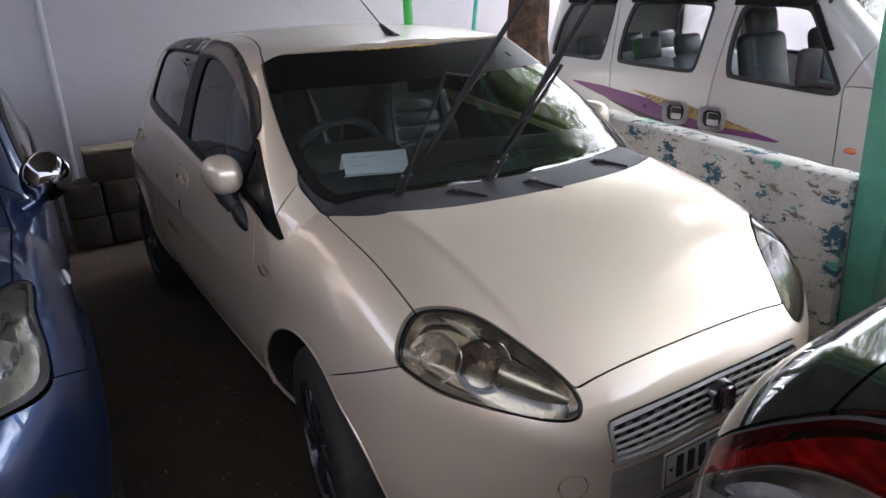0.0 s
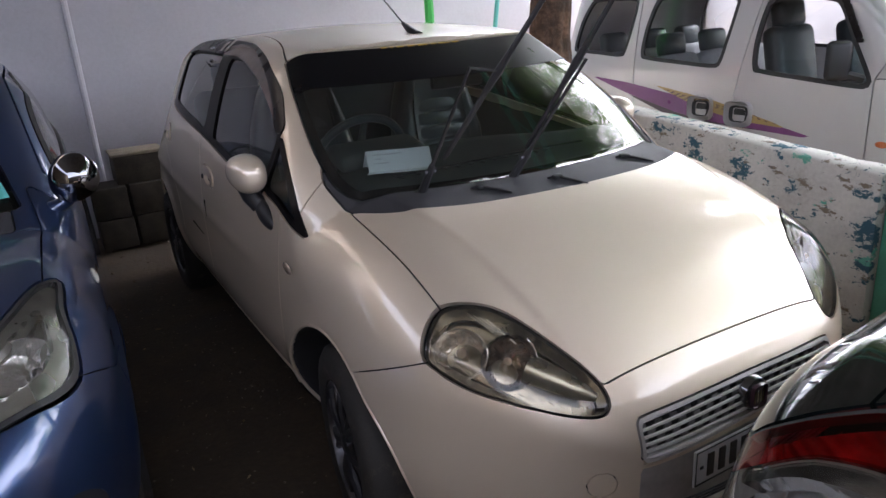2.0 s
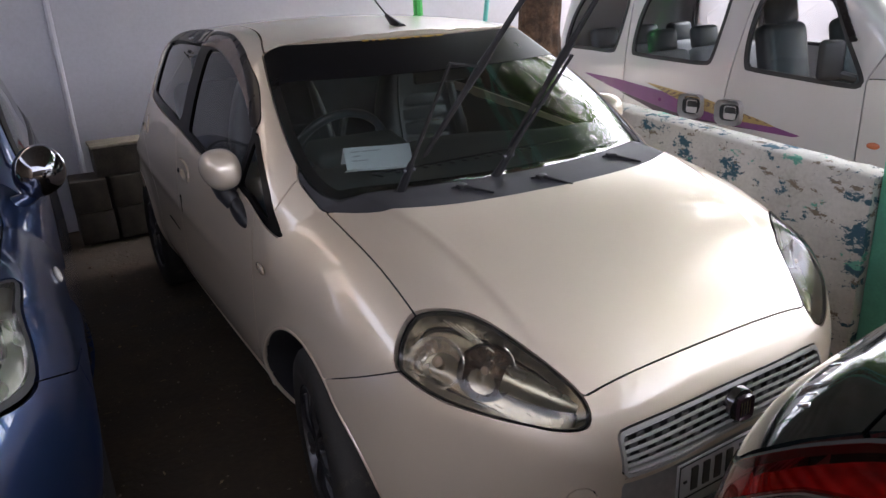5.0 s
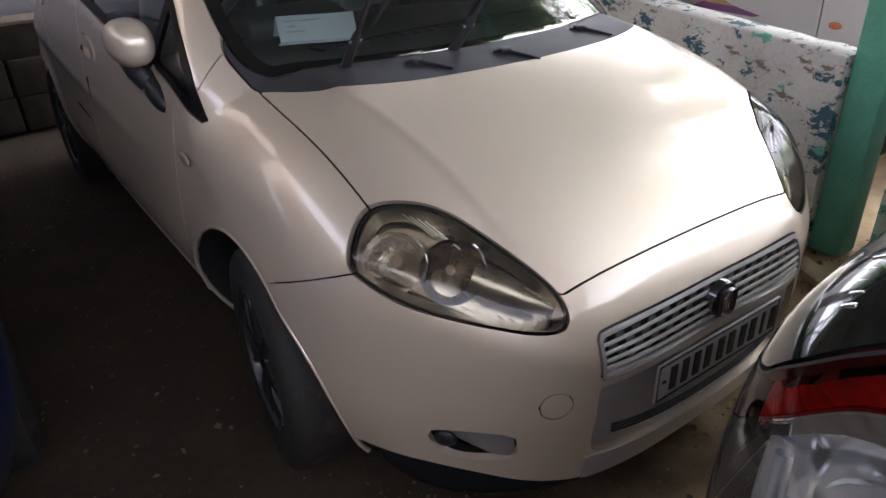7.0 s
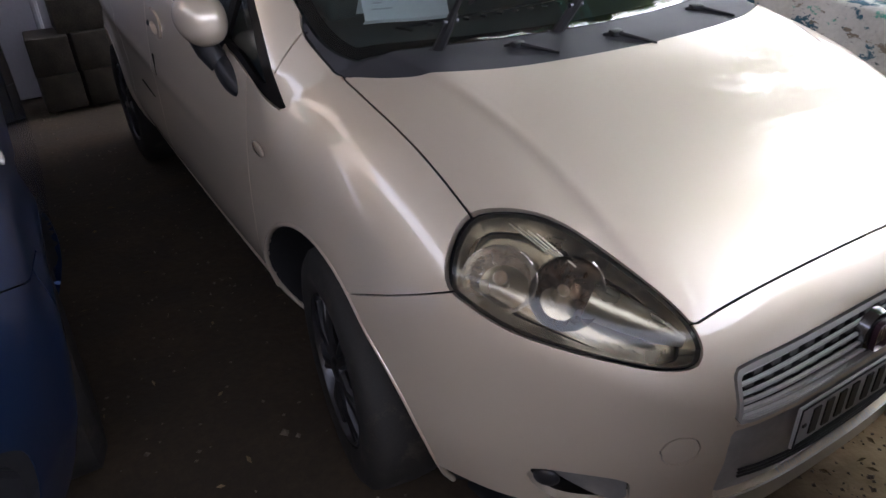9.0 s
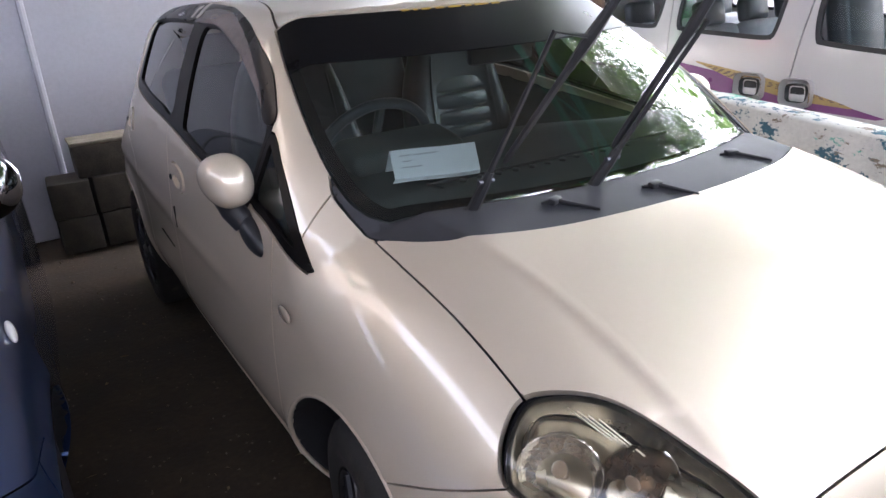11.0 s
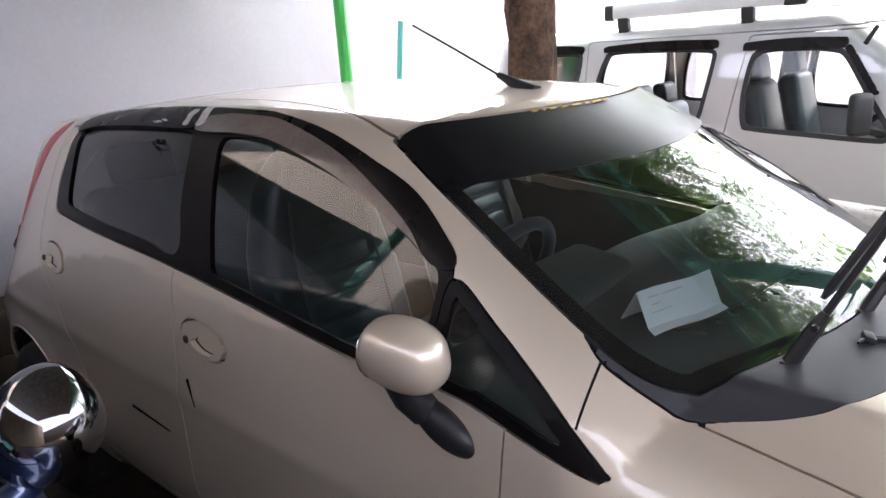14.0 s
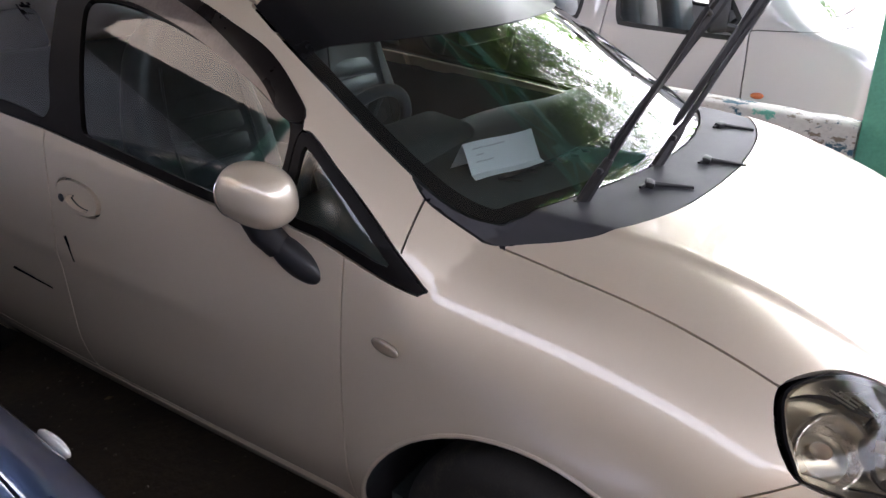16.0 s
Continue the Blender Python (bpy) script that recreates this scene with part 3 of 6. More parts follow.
def litter():
    """Grit, twigs and dry leaves on the dirt."""
    rng = np.random.default_rng(8)
    pts, faces = [], []
    for k in range(5200):
        yard = k > 2600
        x, y = (rng.uniform(-0.9, 1.5), rng.uniform(-0.7, 0.5)) if yard else (rng.uniform(-1.4, 2.0), rng.uniform(-1.2, 4.6))
        r = rng.uniform(0.002, 0.007) * (2.2 if rng.random() < (0.12 if yard else 0.05) else 1)
        n = len(pts)
        o = rng.uniform(0.6, 1.3, 6)
        for (dx, dy, dz), q in zip(((1, 0, 0), (0, 1, 0), (-1, 0, 0), (0, -1, 0), (0, 0, 0.8), (0, 0, -0.5)), o):
            pts.append((x + dx * r * q, y + dy * r * q, 0.001 + dz * r * q))
        for a, b in ((0, 1), (1, 2), (2, 3), (3, 0)):
            faces += [(n + a, n + b, n + 4), (n + b, n + a, n + 5)]
    me = bpy.data.meshes.new("grit")
    me.from_pydata(pts, [], faces)
    me.materials.append(M["grit"])
    tagged(new("grit", me), "loose grit and small stones on the dirt floor", "grit", kind="stuff")
    pts, faces = [], []
    for k in range(330):
        x, y, a = rng.uniform(-1.35, 1.4), rng.uniform(-1.0, 4.4) if k < 170 else rng.uniform(-0.6, 0.4), rng.uniform(0, 6.3)
        l, w = rng.uniform(0.008, 0.022), rng.uniform(0.002, 0.006)
        c, s = math.cos(a), math.sin(a)
        n = len(pts)
        pts += [(x - c * l, y - s * l, 0.004), (x - s * w, y + c * w, 0.010), (x + c * l, y + s * l, 0.006), (x + s * w, y - c * w, 0.003)]
        faces.append((n, n + 1, n + 2, n + 3))
    me = bpy.data.meshes.new("leaf_litter")
    me.from_pydata(pts, [], faces)
    me.materials.append(M["dry_leaf"])
    tagged(new("leaf_litter", me), "dry leaves and twigs scattered on dirt", "leaf litter", kind="stuff")


ground()
litter()
WALL_Y = 4.85
setting("wall_back", box((13.35, 0.22, 2.62), (2.625, WALL_Y + 0.11, 1.31), 0.01), M["wall"], "white plastered boundary wall with faint stains", "wall")
setting("wall_corner", box((0.66, 0.20, 1.9), (-4.40, WALL_Y + 0.11, 0.95), 0.01), M["side_wall"], "low infill wall at the corner", "wall")
# unseen wall added so the door glass reflects cream above the gable slope
setting("wall_neighbour", box((9.5, 0.22, 6.4), (-4.4, 7.4, 3.2), 0.01), M["cream_wall"], "unseen tall cream wall added for the side window's reflection", "wall")
# unseen wall; height and brown tone control the light on the flank
setting("wall_side", box((0.22, 9.4, 3.65), (-4.84, 0.2, 1.825), 0.01), M["side_wall"], "unseen brown side wall added to limit light from the left", "wall")
# added backdrop, near white so the van's windows look as bright as sky
setting("wall_right", box((0.22, 14.0, 2.4), (9.3, -2.0, 1.2), 0.01), M["bright_wall"], "white wall standing in for the bright sky behind the van", "wall")
# unseen wall behind the camera, added to cut low light from the front
setting("wall_front", box((14.0, 0.22, 2.4), (2.3, -4.6, 1.2), 0.01), M["front_wall"], "unseen dark grey wall added to block low front light", "wall")
setting("trim_pipe", tube([(-1.02, WALL_Y - 0.025, 0.0), (-1.02, WALL_Y - 0.025, 2.6)], 0.022), M["wall"], "white painted conduit running up the wall", "pipe")

# unseen slope added towards the side wall, under the roof's slope, dark for the glass reflection
bm = plate([(-4.05, 2.61), (-2.0, 2.61), (-2.0, 2.86), (-4.05, 3.71)], 0.20, lambda u, v, w: (u, WALL_Y + 0.02 + w, v))
setting("wall_gable", bm, M["dark_wall"], "unseen dark sloping gable added for the side window's reflection", "wall")
# unseen infill up to the roof, added to block sky light from behind
bm = plate([(-2.0, 2.61), (1.30, 2.61), (1.30, 2.79), (-2.0, 3.61)], 0.20, lambda u, v, w: (u, WALL_Y + 0.01 + w, v))
setting("wall_gable", bm, M["wall"], "unseen white gable added to shut out sky light under the roof", "wall")


def roof_z(x):
    return 3.15 - 0.25 * x


# shed roof over the cars, a mono-pitch sheet that falls towards the low wall
def shed_roof():
    bm = bmesh.new()
    n = 132
    rows = []
    for i in range(n + 1):
        y = -2.7 + 7.5 * i / n
        z = 0.018 * math.sin(i * math.pi / 2)
        rows.append([bm.verts.new((x, y, roof_z(x) + z + dz)) for x, dz in ((-4.72, 0.004), (1.34, 0.004), (1.34, -0.004), (-4.72, -0.004))])
    for a, b in zip(rows, rows[1:]):
        for k in range(4):
            bm.faces.new((a[k], a[(k + 1) % 4], b[(k + 1) % 4], b[k]))
    bm.faces.new(rows[0]), bm.faces.new(rows[-1][::-1])
    setting("ceiling", bm, M["tin"], "corrugated metal shed roof over the parked cars", "roof", 80)
    for y in (4.74,):
        beam = thing("roof_beam", "green painted steel beam under the shed roof", "beam", pose(-1.68, y, roof_z(-1.68) - 0.075, 0, math.degrees(math.atan(0.25)), 0))
        part("bar", box((5.7, 0.06, 0.10), (0, 0, 0), 0.004), M["green"], beam)


shed_roof()


def edge_beam():
    """Green truss under the roof's low edge: two chords and zigzag braces."""
    b = thing("roof_truss", "green painted steel truss under the roof's low edge", "truss", pose(1.25, 0, roof_z(1.25)))
    for z in (-0.06, -0.36):
        part("chord", box((0.05, 6.3, 0.05), (0, 1.6, z), 0.004), M["green"], b)
    for k in range(9):
        y = -1.55 + 0.7 * k
        part("brace", tube([(0, y, -0.36), (0, y + 0.35, -0.06)], 0.014), M["green"], b)
        part("brace", tube([(0, y + 0.35, -0.06), (0, y + 0.7, -0.36)], 0.014), M["green"], b)


edge_beam()


def blocks():
    b = thing("concrete_block", "rough grey concrete block stacked by the wall", "block", pose(-1.02, 4.58, 0.0), "stacked concrete blocks")
    bm = box((0.235, 0.30, 0.225), (0, 0, 0.1125), 0.012)
    for v in bm.verts:
        v.co += 0.006 * Vector((noise.noise(v.co * 9), noise.noise(v.co * 9 + Vector((5, 0, 0))), noise.noise(v.co * 9 + Vector((0, 5, 0)))))
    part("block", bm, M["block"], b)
    for x, y, z, rz in ((-0.775, 4.59, 0, 3), (-1.025, 4.58, 0.226, -2), (-0.78, 4.585, 0.226, 2), (-0.53, 4.60, 0, 1), (-0.53, 4.60, 0.226, -3), (-0.28, 4.60, 0, 2), (-0.28, 4.60, 0.226, -1)):
        copy_thing(b, pose(x, y, z, 0, 0, rz))
    s = thing("concrete_slab", "grey concrete slab laid across the block stack", "block", pose(-0.79, 4.60, 0.452))
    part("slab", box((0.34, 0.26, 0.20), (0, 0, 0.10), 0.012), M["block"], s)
    part("mortar", box((0.36, 0.27, 0.022), (0, 0, 0.211), 0.006), M["mortar"], s)
    sack = thing("rubbish_sack", "crumpled dark brown sack on the block stack", "sack", pose(-0.27, 4.60, 0.449))
    bm = ellipsoid(pose(0, 0, 0.21), (0.12, 0.14, 0.22), 40, 28)
    for v in bm.verts:
        v.co += v.normal * (0.035 * noise.noise(v.co * 9) + 0.014 * noise.noise(v.co * 26))
        v.co.z = max(0.0, v.co.z)
    part("sack", bm, M["sack"], sack)


blocks()

# low painted wall beside the car, with the roof post at its end
LOW_X = 1.42
def low_wall():
    bm = bmesh.new()
    n = 40
    rows = []
    for i in range(n + 1):
        y = 0.53 + 3.67 * i / n
        top = 0.80 + 0.085 * min(1.6, y - 0.53) + 0.008 * noise.noise((0, y * 9, 0))
        xs = ((LOW_X, 0), (LOW_X, top - 0.01), (LOW_X + 0.012, top), (LOW_X + 0.14, top), (LOW_X + 0.15, top - 0.01), (LOW_X + 0.15, 0))
        rows.append([bm.verts.new((x, y, z)) for x, z in xs])
    for a, b in zip(rows, rows[1:]):
        for k in range(5):
            bm.faces.new((a[k], a[k + 1], b[k + 1], b[k]))
    bm.faces.new(rows[0]), bm.faces.new(rows[-1][::-1])
    setting("wall_low", bm, M["flaking"], "low white wall with flaking paint showing blue-green patches", "wall", 60)


low_wall()
bm = box((0.15, 0.58, 0.96), (1.72, 0.08, 0.48), 0.012)
bmesh.ops.subdivide_edges(bm, edges=[e for e in bm.edges if e.calc_length() > 0.5], cuts=12, use_grid_fill=True)
setting("wall_low", bm, M["flaking"], "low boundary wall with stained, flaking paint", "wall")
plank = thing("timber_offcut", "pale rough timber offcut lying on the dirt", "timber", pose(1.25, 0.36, 0.0, 0, 0, -22))
part("plank", box((0.09, 0.26, 0.035), (0, 0, 0.012), 0.004), M["timber"], plank)


def post(name, x, y, w, mat, label, top=3.0, d=None):
    ob = thing(name, label, "post", pose(x, y, 0))
    part("column", box((w, d or w, top), (0, 0, top / 2), 0.008), mat, ob)
    return ob


post("roof_post", LOW_X + 0.11, 0.46, 0.13, M["green"], "green painted steel roof post", 2.9)
post("roof_post", -3.75, 4.55, 0.10, M["green"], "green painted steel post by the wall", 3.95)
p = thing("green_pole", "bright green painted steel pole", "pole", pose(1.30, 3.83, 0))
part("pole", tube([(0, 0, 0), (0, 0, 2.9)], 0.035), M["green_light"], p)
p = thing("teal_pole", "thin leaning teal pole", "pole", pose(2.22, 4.25, 0))
part("pole", tube([(-0.25, 0, 0), (0.02, 0, 1.78)], 0.02), M["teal"], p)


# ---- the white hatchback ----
def ws_low(x):
    return 0.810 + 0.40 * x * x


def ws_high(x):
    return 1.485 + 0.42 * x * x


def ws_edge(y):
    return curve(y, [0.88, 0.96, 1.0, 1.05, 1.09, 1.2, 1.44, 1.65], [0.56, 0.606, 0.630, 0.646, 0.651, 0.648, 0.608, 0.557])


def cowl_low(x):
    return curve(np.abs(x), [0, 0.2, 0.35, 0.45, 0.52, 0.59, 0.64, 0.68], [0.668, 0.680, 0.702, 0.733, 0.768, 0.840, 0.928, 0.99])


HEADLIGHT = outline([(0.727, 0.755), (0.692, 0.808), (0.640, 0.848), (0.573, 0.853), (0.516, 0.828), (0.449, 0.760), (0.404, 0.698),
                     (0.401, 0.655), (0.429, 0.634), (0.487, 0.640), (0.566, 0.664), (0.632, 0.686), (0.680, 0.704), (0.713, 0.729)])
GRILLE = outline([(-0.360, 0.600), (-0.330, 0.618), (-0.1, 0.624), (0.1, 0.624), (0.330, 0.618), (0.360, 0.600), (0.362, 0.55), (0.358, 0.515), (0.33, 0.508), (0, 0.530), (-0.33, 0.508), (-0.358, 0.515), (-0.362, 0.55)])
INTAKE = outline([(-0.358, 0.485), (-0.33, 0.494), (0, 0.512), (0.33, 0.494), (0.360, 0.485), (0.361, 0.39), (0.352, 0.315), (0.31, 0.292), (0, 0.275), (-0.31, 0.292), (-0.352, 0.315), (-0.361, 0.39)])
FOG = outline([(0.652, 0.398), (0.60, 0.405), (0.530, 0.393), (0.516, 0.36), (0.518, 0.330), (0.56, 0.322), (0.618, 0.328), (0.650, 0.365)])
TRIANGLE = outline([(1.365, 1.150), (1.26, 1.088), (1.155, 1.012), (1.055, 0.925), (1.020, 0.893), (1.045, 0.895), (1.15, 0.925), (1.27, 0.960), (1.372, 0.985), (1.380, 1.07)])
BAND = outline([(1.372, 1.165), (1.372, 1.06), (1.385, 0.965), (1.55, 0.980), (1.80, 1.015), (2.03, 1.045), (2.30, 1.077), (2.60, 1.100), (2.88, 1.118), (3.02, 1.128), (3.055, 1.16),
                (3.085, 1.25), (3.085, 1.36), (3.05, 1.392), (2.90, 1.404), (2.60, 1.410), (2.30, 1.408), (2.10, 1.396), (1.90, 1.360), (1.72, 1.315), (1.55, 1.255), (1.43, 1.200)])
FRONT_GLASS = outline([(1.402, 1.150), (1.398, 1.06), (1.405, 0.990), (1.55, 1.003), (1.80, 1.037), (2.00, 1.065), (2.055, 1.075), (2.085, 1.12), (2.145, 1.25), (2.180, 1.355), (2.15, 1.375), (2.0, 1.362), (1.74, 1.300), (1.56, 1.235), (1.45, 1.180)])
REAR_GLASS = outline([(2.222, 1.10), (2.40, 1.117), (2.70, 1.138), (2.88, 1.150), (2.945, 1.165), (2.99, 1.24), (3.03, 1.345), (3.01, 1.378), (2.80, 1.388), (2.55, 1.390), (2.335, 1.385), (2.305, 1.36), (2.262, 1.22)])
TAIL_LAMP = outline([(3.235, 1.380), (3.34, 1.375), (3.50, 1.25), (3.62, 1.10), (3.66, 0.98), (3.58, 0.96), (3.49, 1.02), (3.415, 1.15), (3.325, 1.28)])


def hatchback():
    car = thing("hatchback_car", "pearl white five-door hatchback with raised wipers, parked on dirt", "car")
    f = hatch_shell
    flank = lambda x, y, z: hatch_side(y, z) - np.abs(x) - 0.05
    mesh = skin(f, (-0.95, -0.1, 0.1), (0.95, 4.1, 1.6), 0.018)
    body = lambda m: normals(m, hatch_body)

    # wheel wells: the inner faces of the arch cuts
    def well(x, y, z):
        d = np.minimum(np.hypot(y - WHEEL_F, z - WHEEL_Z), np.hypot(y - WHEEL_R, z - WHEEL_Z))
        return np.maximum(d - ARCH - 0.0015, z - 0.75)

    wells, mesh = split(mesh, well)
    for sx in (-1, 1):
        for lo, hi in ((0, 2), (2, 5)):
            q = keep(wells, lambda x, y, z: np.maximum.reduce([-sx * x, lo - y, y - hi]))
            sheet("wheel_well", q, M["plastic"], car)
    under, mesh = split(mesh, lambda x, y, z: z - 0.197)
    sheet("floor_pan", under, M["plastic"], car)

    def take(field, gap=0.004, both_sides=False):
        nonlocal mesh
        a, mesh = split(mesh, field, gap, hatch_body)
        return a

    # windscreen and scuttle
    screen = lambda x, y, z: np.maximum.reduce([ws_low(x) - y, y - ws_high(x), np.abs(x) - ws_edge(y), 0.93 - z])
    glass = take(screen, 0.006)
    sheet("windscreen", glazed(glass, hatch_body, -0.004), M["glass"], car, "windscreen with a black sun strip").visible_shadow = False
    border = keep(glass, lambda x, y, z: -(screen(x, y, z) + 0.03))
    sheet("windscreen_border", lifted(border, hatch_body, -0.0065), M["film"], car)
    strip = keep(glass, lambda x, y, z: ws_high(x) - 0.20 - y)
    sun_strip = sheet("sun_strip", panel(strip, hatch_body, 0.002, -0.002), M["sun_film"], car, "black sun strip film")
    outer = lambda y: curve(y, [0.86, 0.93, 0.98, 1.03, 1.09, 1.13], [0.638, 0.646, 0.652, 0.661, 0.667, 0.655])
    cowl = take(lambda x, y, z: np.maximum.reduce([y - 1.125, cowl_low(x) - y, np.abs(x) - outer(y), 0.9 - z, -screen(x, y, z)]), 0.005)
    sheet("cowl", panel(cowl, hatch_body, 0.012, -0.003), M["cowl"], car, "grey-black plastic scuttle panel")

    # lamps, grille, intake, fog recesses
    lamps = take(lambda x, y, z: np.maximum(inside(np.abs(x), z, HEADLIGHT), y - 0.6), 0.004)
    grille = take(lambda x, y, z: np.maximum(inside(x, z, GRILLE), y - 0.3), 0.004)
    intake = take(lambda x, y, z: np.maximum(inside(x, z, INTAKE), y - 0.3), 0.004)
    fogs = take(lambda x, y, z: np.maximum(inside(np.abs(x), z, FOG), y - 0.5), 0.004)
    caps = take(lambda x, y, z: np.maximum(np.hypot(x + 0.45, z - 0.468) - 0.033, y - 0.3), 0.0025)
    sheet("tow_cap", panel(caps, hatch_body), M["pearl"], car)
    sheet("grille_back", lifted(grille, hatch_body, -0.05), M["plastic"], car)
    sheet("intake_panel", lifted(intake, hatch_body, -0.014), M["fog_silver"], car, "silver lower intake panel")
    for sx in (-1, 1):
        fog = keep(fogs, lambda x, y, z: -sx * x)
        deep = 0.004 + 0.050 * step(np.abs(fog[0][:, 0]), 0.515, 0.640)
        sheet("fog_recess", (fog[0] - normals(fog, hatch_body) * deep[:, None], fog[1]), M["fog_grey"], car, "silver fog lamp blank")

    bonnet = (lambda x, y, z: np.maximum.reduce([y - cowl_low(x), 0.128 - y, np.abs(x) - 0.648, lerp(np.abs(x), [0.3, 0.40, 0.45, 0.52, 0.57, 0.65], [0.66, 0.69, 0.74, 0.79, 0.81, 0.81]) - z]))
    take(bonnet, 0.0036)
    fine = skin(hatch_body, (-0.68, 0.08, 0.64), (0.68, 0.98, 1.08), 0.0085)
    hood = keep(fine, lambda x, y, z: np.maximum(bonnet(x, y, z), -np.maximum(inside(np.abs(x), z, HEADLIGHT), y - 0.6)), -0.0018, hatch_body)
    sheet("bonnet", panel(hood, hatch_body, 0.02), M["pearl"], car, "creased pearl white bonnet")

    # flanks
    for s, side in ((-1, "right"), (1, "left")):
        on = lambda x, y, z, s=s: -s * x + 0.3
        tri = take(lambda x, y, z: np.maximum.reduce([inside(y, z, TRIANGLE), on(x, y, z), flank(x, y, z)]), 0.004)
        quarter = sheet("quarter_window", panel(keep(tri, lambda x, y, z: -inside(y, z, TRIANGLE) - 0.022), hatch_body, 0.012, -0.002), M["gloss_black"], car, "black triangular quarter window frame")
        sheet("pane", glazed(keep(tri, lambda x, y, z: inside(y, z, TRIANGLE) + 0.022), hatch_body, -0.008), M["side_glass"], quarter).visible_shadow = False
        band = take(lambda x, y, z: np.maximum.reduce([inside(y, z, BAND), on(x, y, z), flank(x, y, z)]), 0.004)
        frame_field = lambda x, y, z: np.minimum(inside(y, z, FRONT_GLASS), inside(y, z, REAR_GLASS))
        sheet("window_frame", panel(keep(band, lambda x, y, z: -frame_field(x, y, z)), hatch_body, 0.014, -0.003), M["gloss_black"], car, "black window surround")
        sheet("front_side_window", glazed(keep(band, lambda x, y, z: inside(y, z, FRONT_GLASS)), hatch_body, -0.010), M["side_glass"], car, "tinted front door glass").visible_shadow = False
        sheet("rear_side_window", glazed(keep(band, lambda x, y, z: inside(y, z, REAR_GLASS)), hatch_body, -0.010), M["rear_glass"], car, "tinted rear door glass").visible_shadow = False
        lamp = take(lambda x, y, z: np.maximum.reduce([inside(y, z, TAIL_LAMP), on(x, y, z)]), 0.004)
        sheet("tail_lamp", panel(lamp, hatch_body, 0.01), M["red_solid"], car, "tall red tail lamp")
        cut = lambda x, y, z: np.where(z > 0.955, y - 1.09, y - 1.205)
        seam = lambda y: 0.655 + 0.42 * (0.59 - y)
        fender = take(lambda x, y, z: np.maximum.reduce([cut(x, y, z), seam(np.minimum(y, 0.62)) - z + np.where(y > 0.8, -1, 0), on(x, y, z), 0.14 - y, 0.225 - z, hatch_side(y, z) - np.abs(x) - 0.40]), 0.004)
        sheet("front_wing", panel(fender, hatch_body, 0.018), M["pearl"], car)
        sill = lambda y: curve(y, [1.2, 1.9, 2.6, 3.2], [0.345, 0.36, 0.375, 0.40])
        top = lambda y: curve(y, [1.02, 1.155, 1.365, 1.55, 1.9, 2.3, 3.05, 3.2], [0.885, 1.0, 1.138, 1.24, 1.345, 1.395, 1.38, 1.38])
        door = take(lambda x, y, z: np.maximum.reduce([y - 2.20 - 0.10 * np.clip(z - 0.95, 0, 1), 1.2 - y, sill(y) - z, z - top(y), on(x, y, z), flank(x, y, z) + 0.02]), 0.005)
        pressed_handle("front_door", door, 2.068, 0.915, car)
        back = lambda z: curve(z, [0.36, 0.62, 0.76, 0.9, 1.03, 1.2, 1.42], [2.87, 2.80, 2.87, 3.00, 3.13, 3.17, 3.17])
        door = take(lambda x, y, z: np.maximum.reduce([y - back(z), 2.2 - y, sill(y) - z, z - top(y), on(x, y, z), flank(x, y, z) + 0.02]), 0.005)
        pressed_handle("rear_door", door, 2.955, 0.995, car)

    bumper = take(lambda x, y, z: np.minimum(np.maximum(y - 0.8, z - np.where(y < 0.62, 0.655 + 0.42 * (0.59 - y), 0.72)), y - 0.16), 0.004)
    under_z = lambda x: curve(np.abs(x), [0, 0.36, 0.48, 0.59, 0.68, 0.78], [0.212, 0.216, 0.242, 0.282, 0.302, 0.305])
    tray, bumper = split(bumper, lambda x, y, z: np.maximum(z - under_z(x), y - 0.75), 0.0, hatch_body)
    sheet("undertray", lifted(tray, hatch_body, -0.07), M["plastic"], car, "black plastic tray under the bumper")
    lip = keep(bumper, lambda x, y, z: np.maximum.reduce([z - 0.276 - 0.10 * x * x, 0.214 - z, np.abs(x) - 0.366, y - 0.3]), 0, hatch_body)
    sheet("front_lip", panel(lip, hatch_body, 0.02, 0.004), M["silver_trim"], car, "silver lower lip")
    sheet("front_bumper", panel(bumper, hatch_body, 0.018), M["pearl"], car, "pearl white front bumper")
    roof = take(lambda x, y, z: np.maximum.reduce([np.abs(x) - curve(y, [1.5, 1.65, 1.77, 2.0, 2.3, 2.7, 3.5], [0.575, 0.550, 0.515, 0.462, 0.430, 0.42, 0.40]), y - 3.45, 1.3 - z]), 0.006)
    lining = keep(skin(hatch_body, (-0.95, 1.1, 0.3), (0.95, 3.5, 1.3), 0.04), lambda x, y, z: np.maximum.reduce([0.36 - z, 1.22 - y, y - 3.35, z - (0.955 + 0.10 * (y - 1.4)), 0.45 - np.abs(x)]))
    for sx in (-1, 1):
        sheet("door_lining", lifted(keep(lining, lambda x, y, z: -sx * x), hatch_body, -0.045), M["dash"], car, "grey moulded door lining")
    sheet("roof", panel(roof, hatch_body, 0.012), M["pearl"], car)
    sheet("body_shell", panel(mesh, hatch_body, 0.015), M["pearl"], car)
    return car, lamps, grille


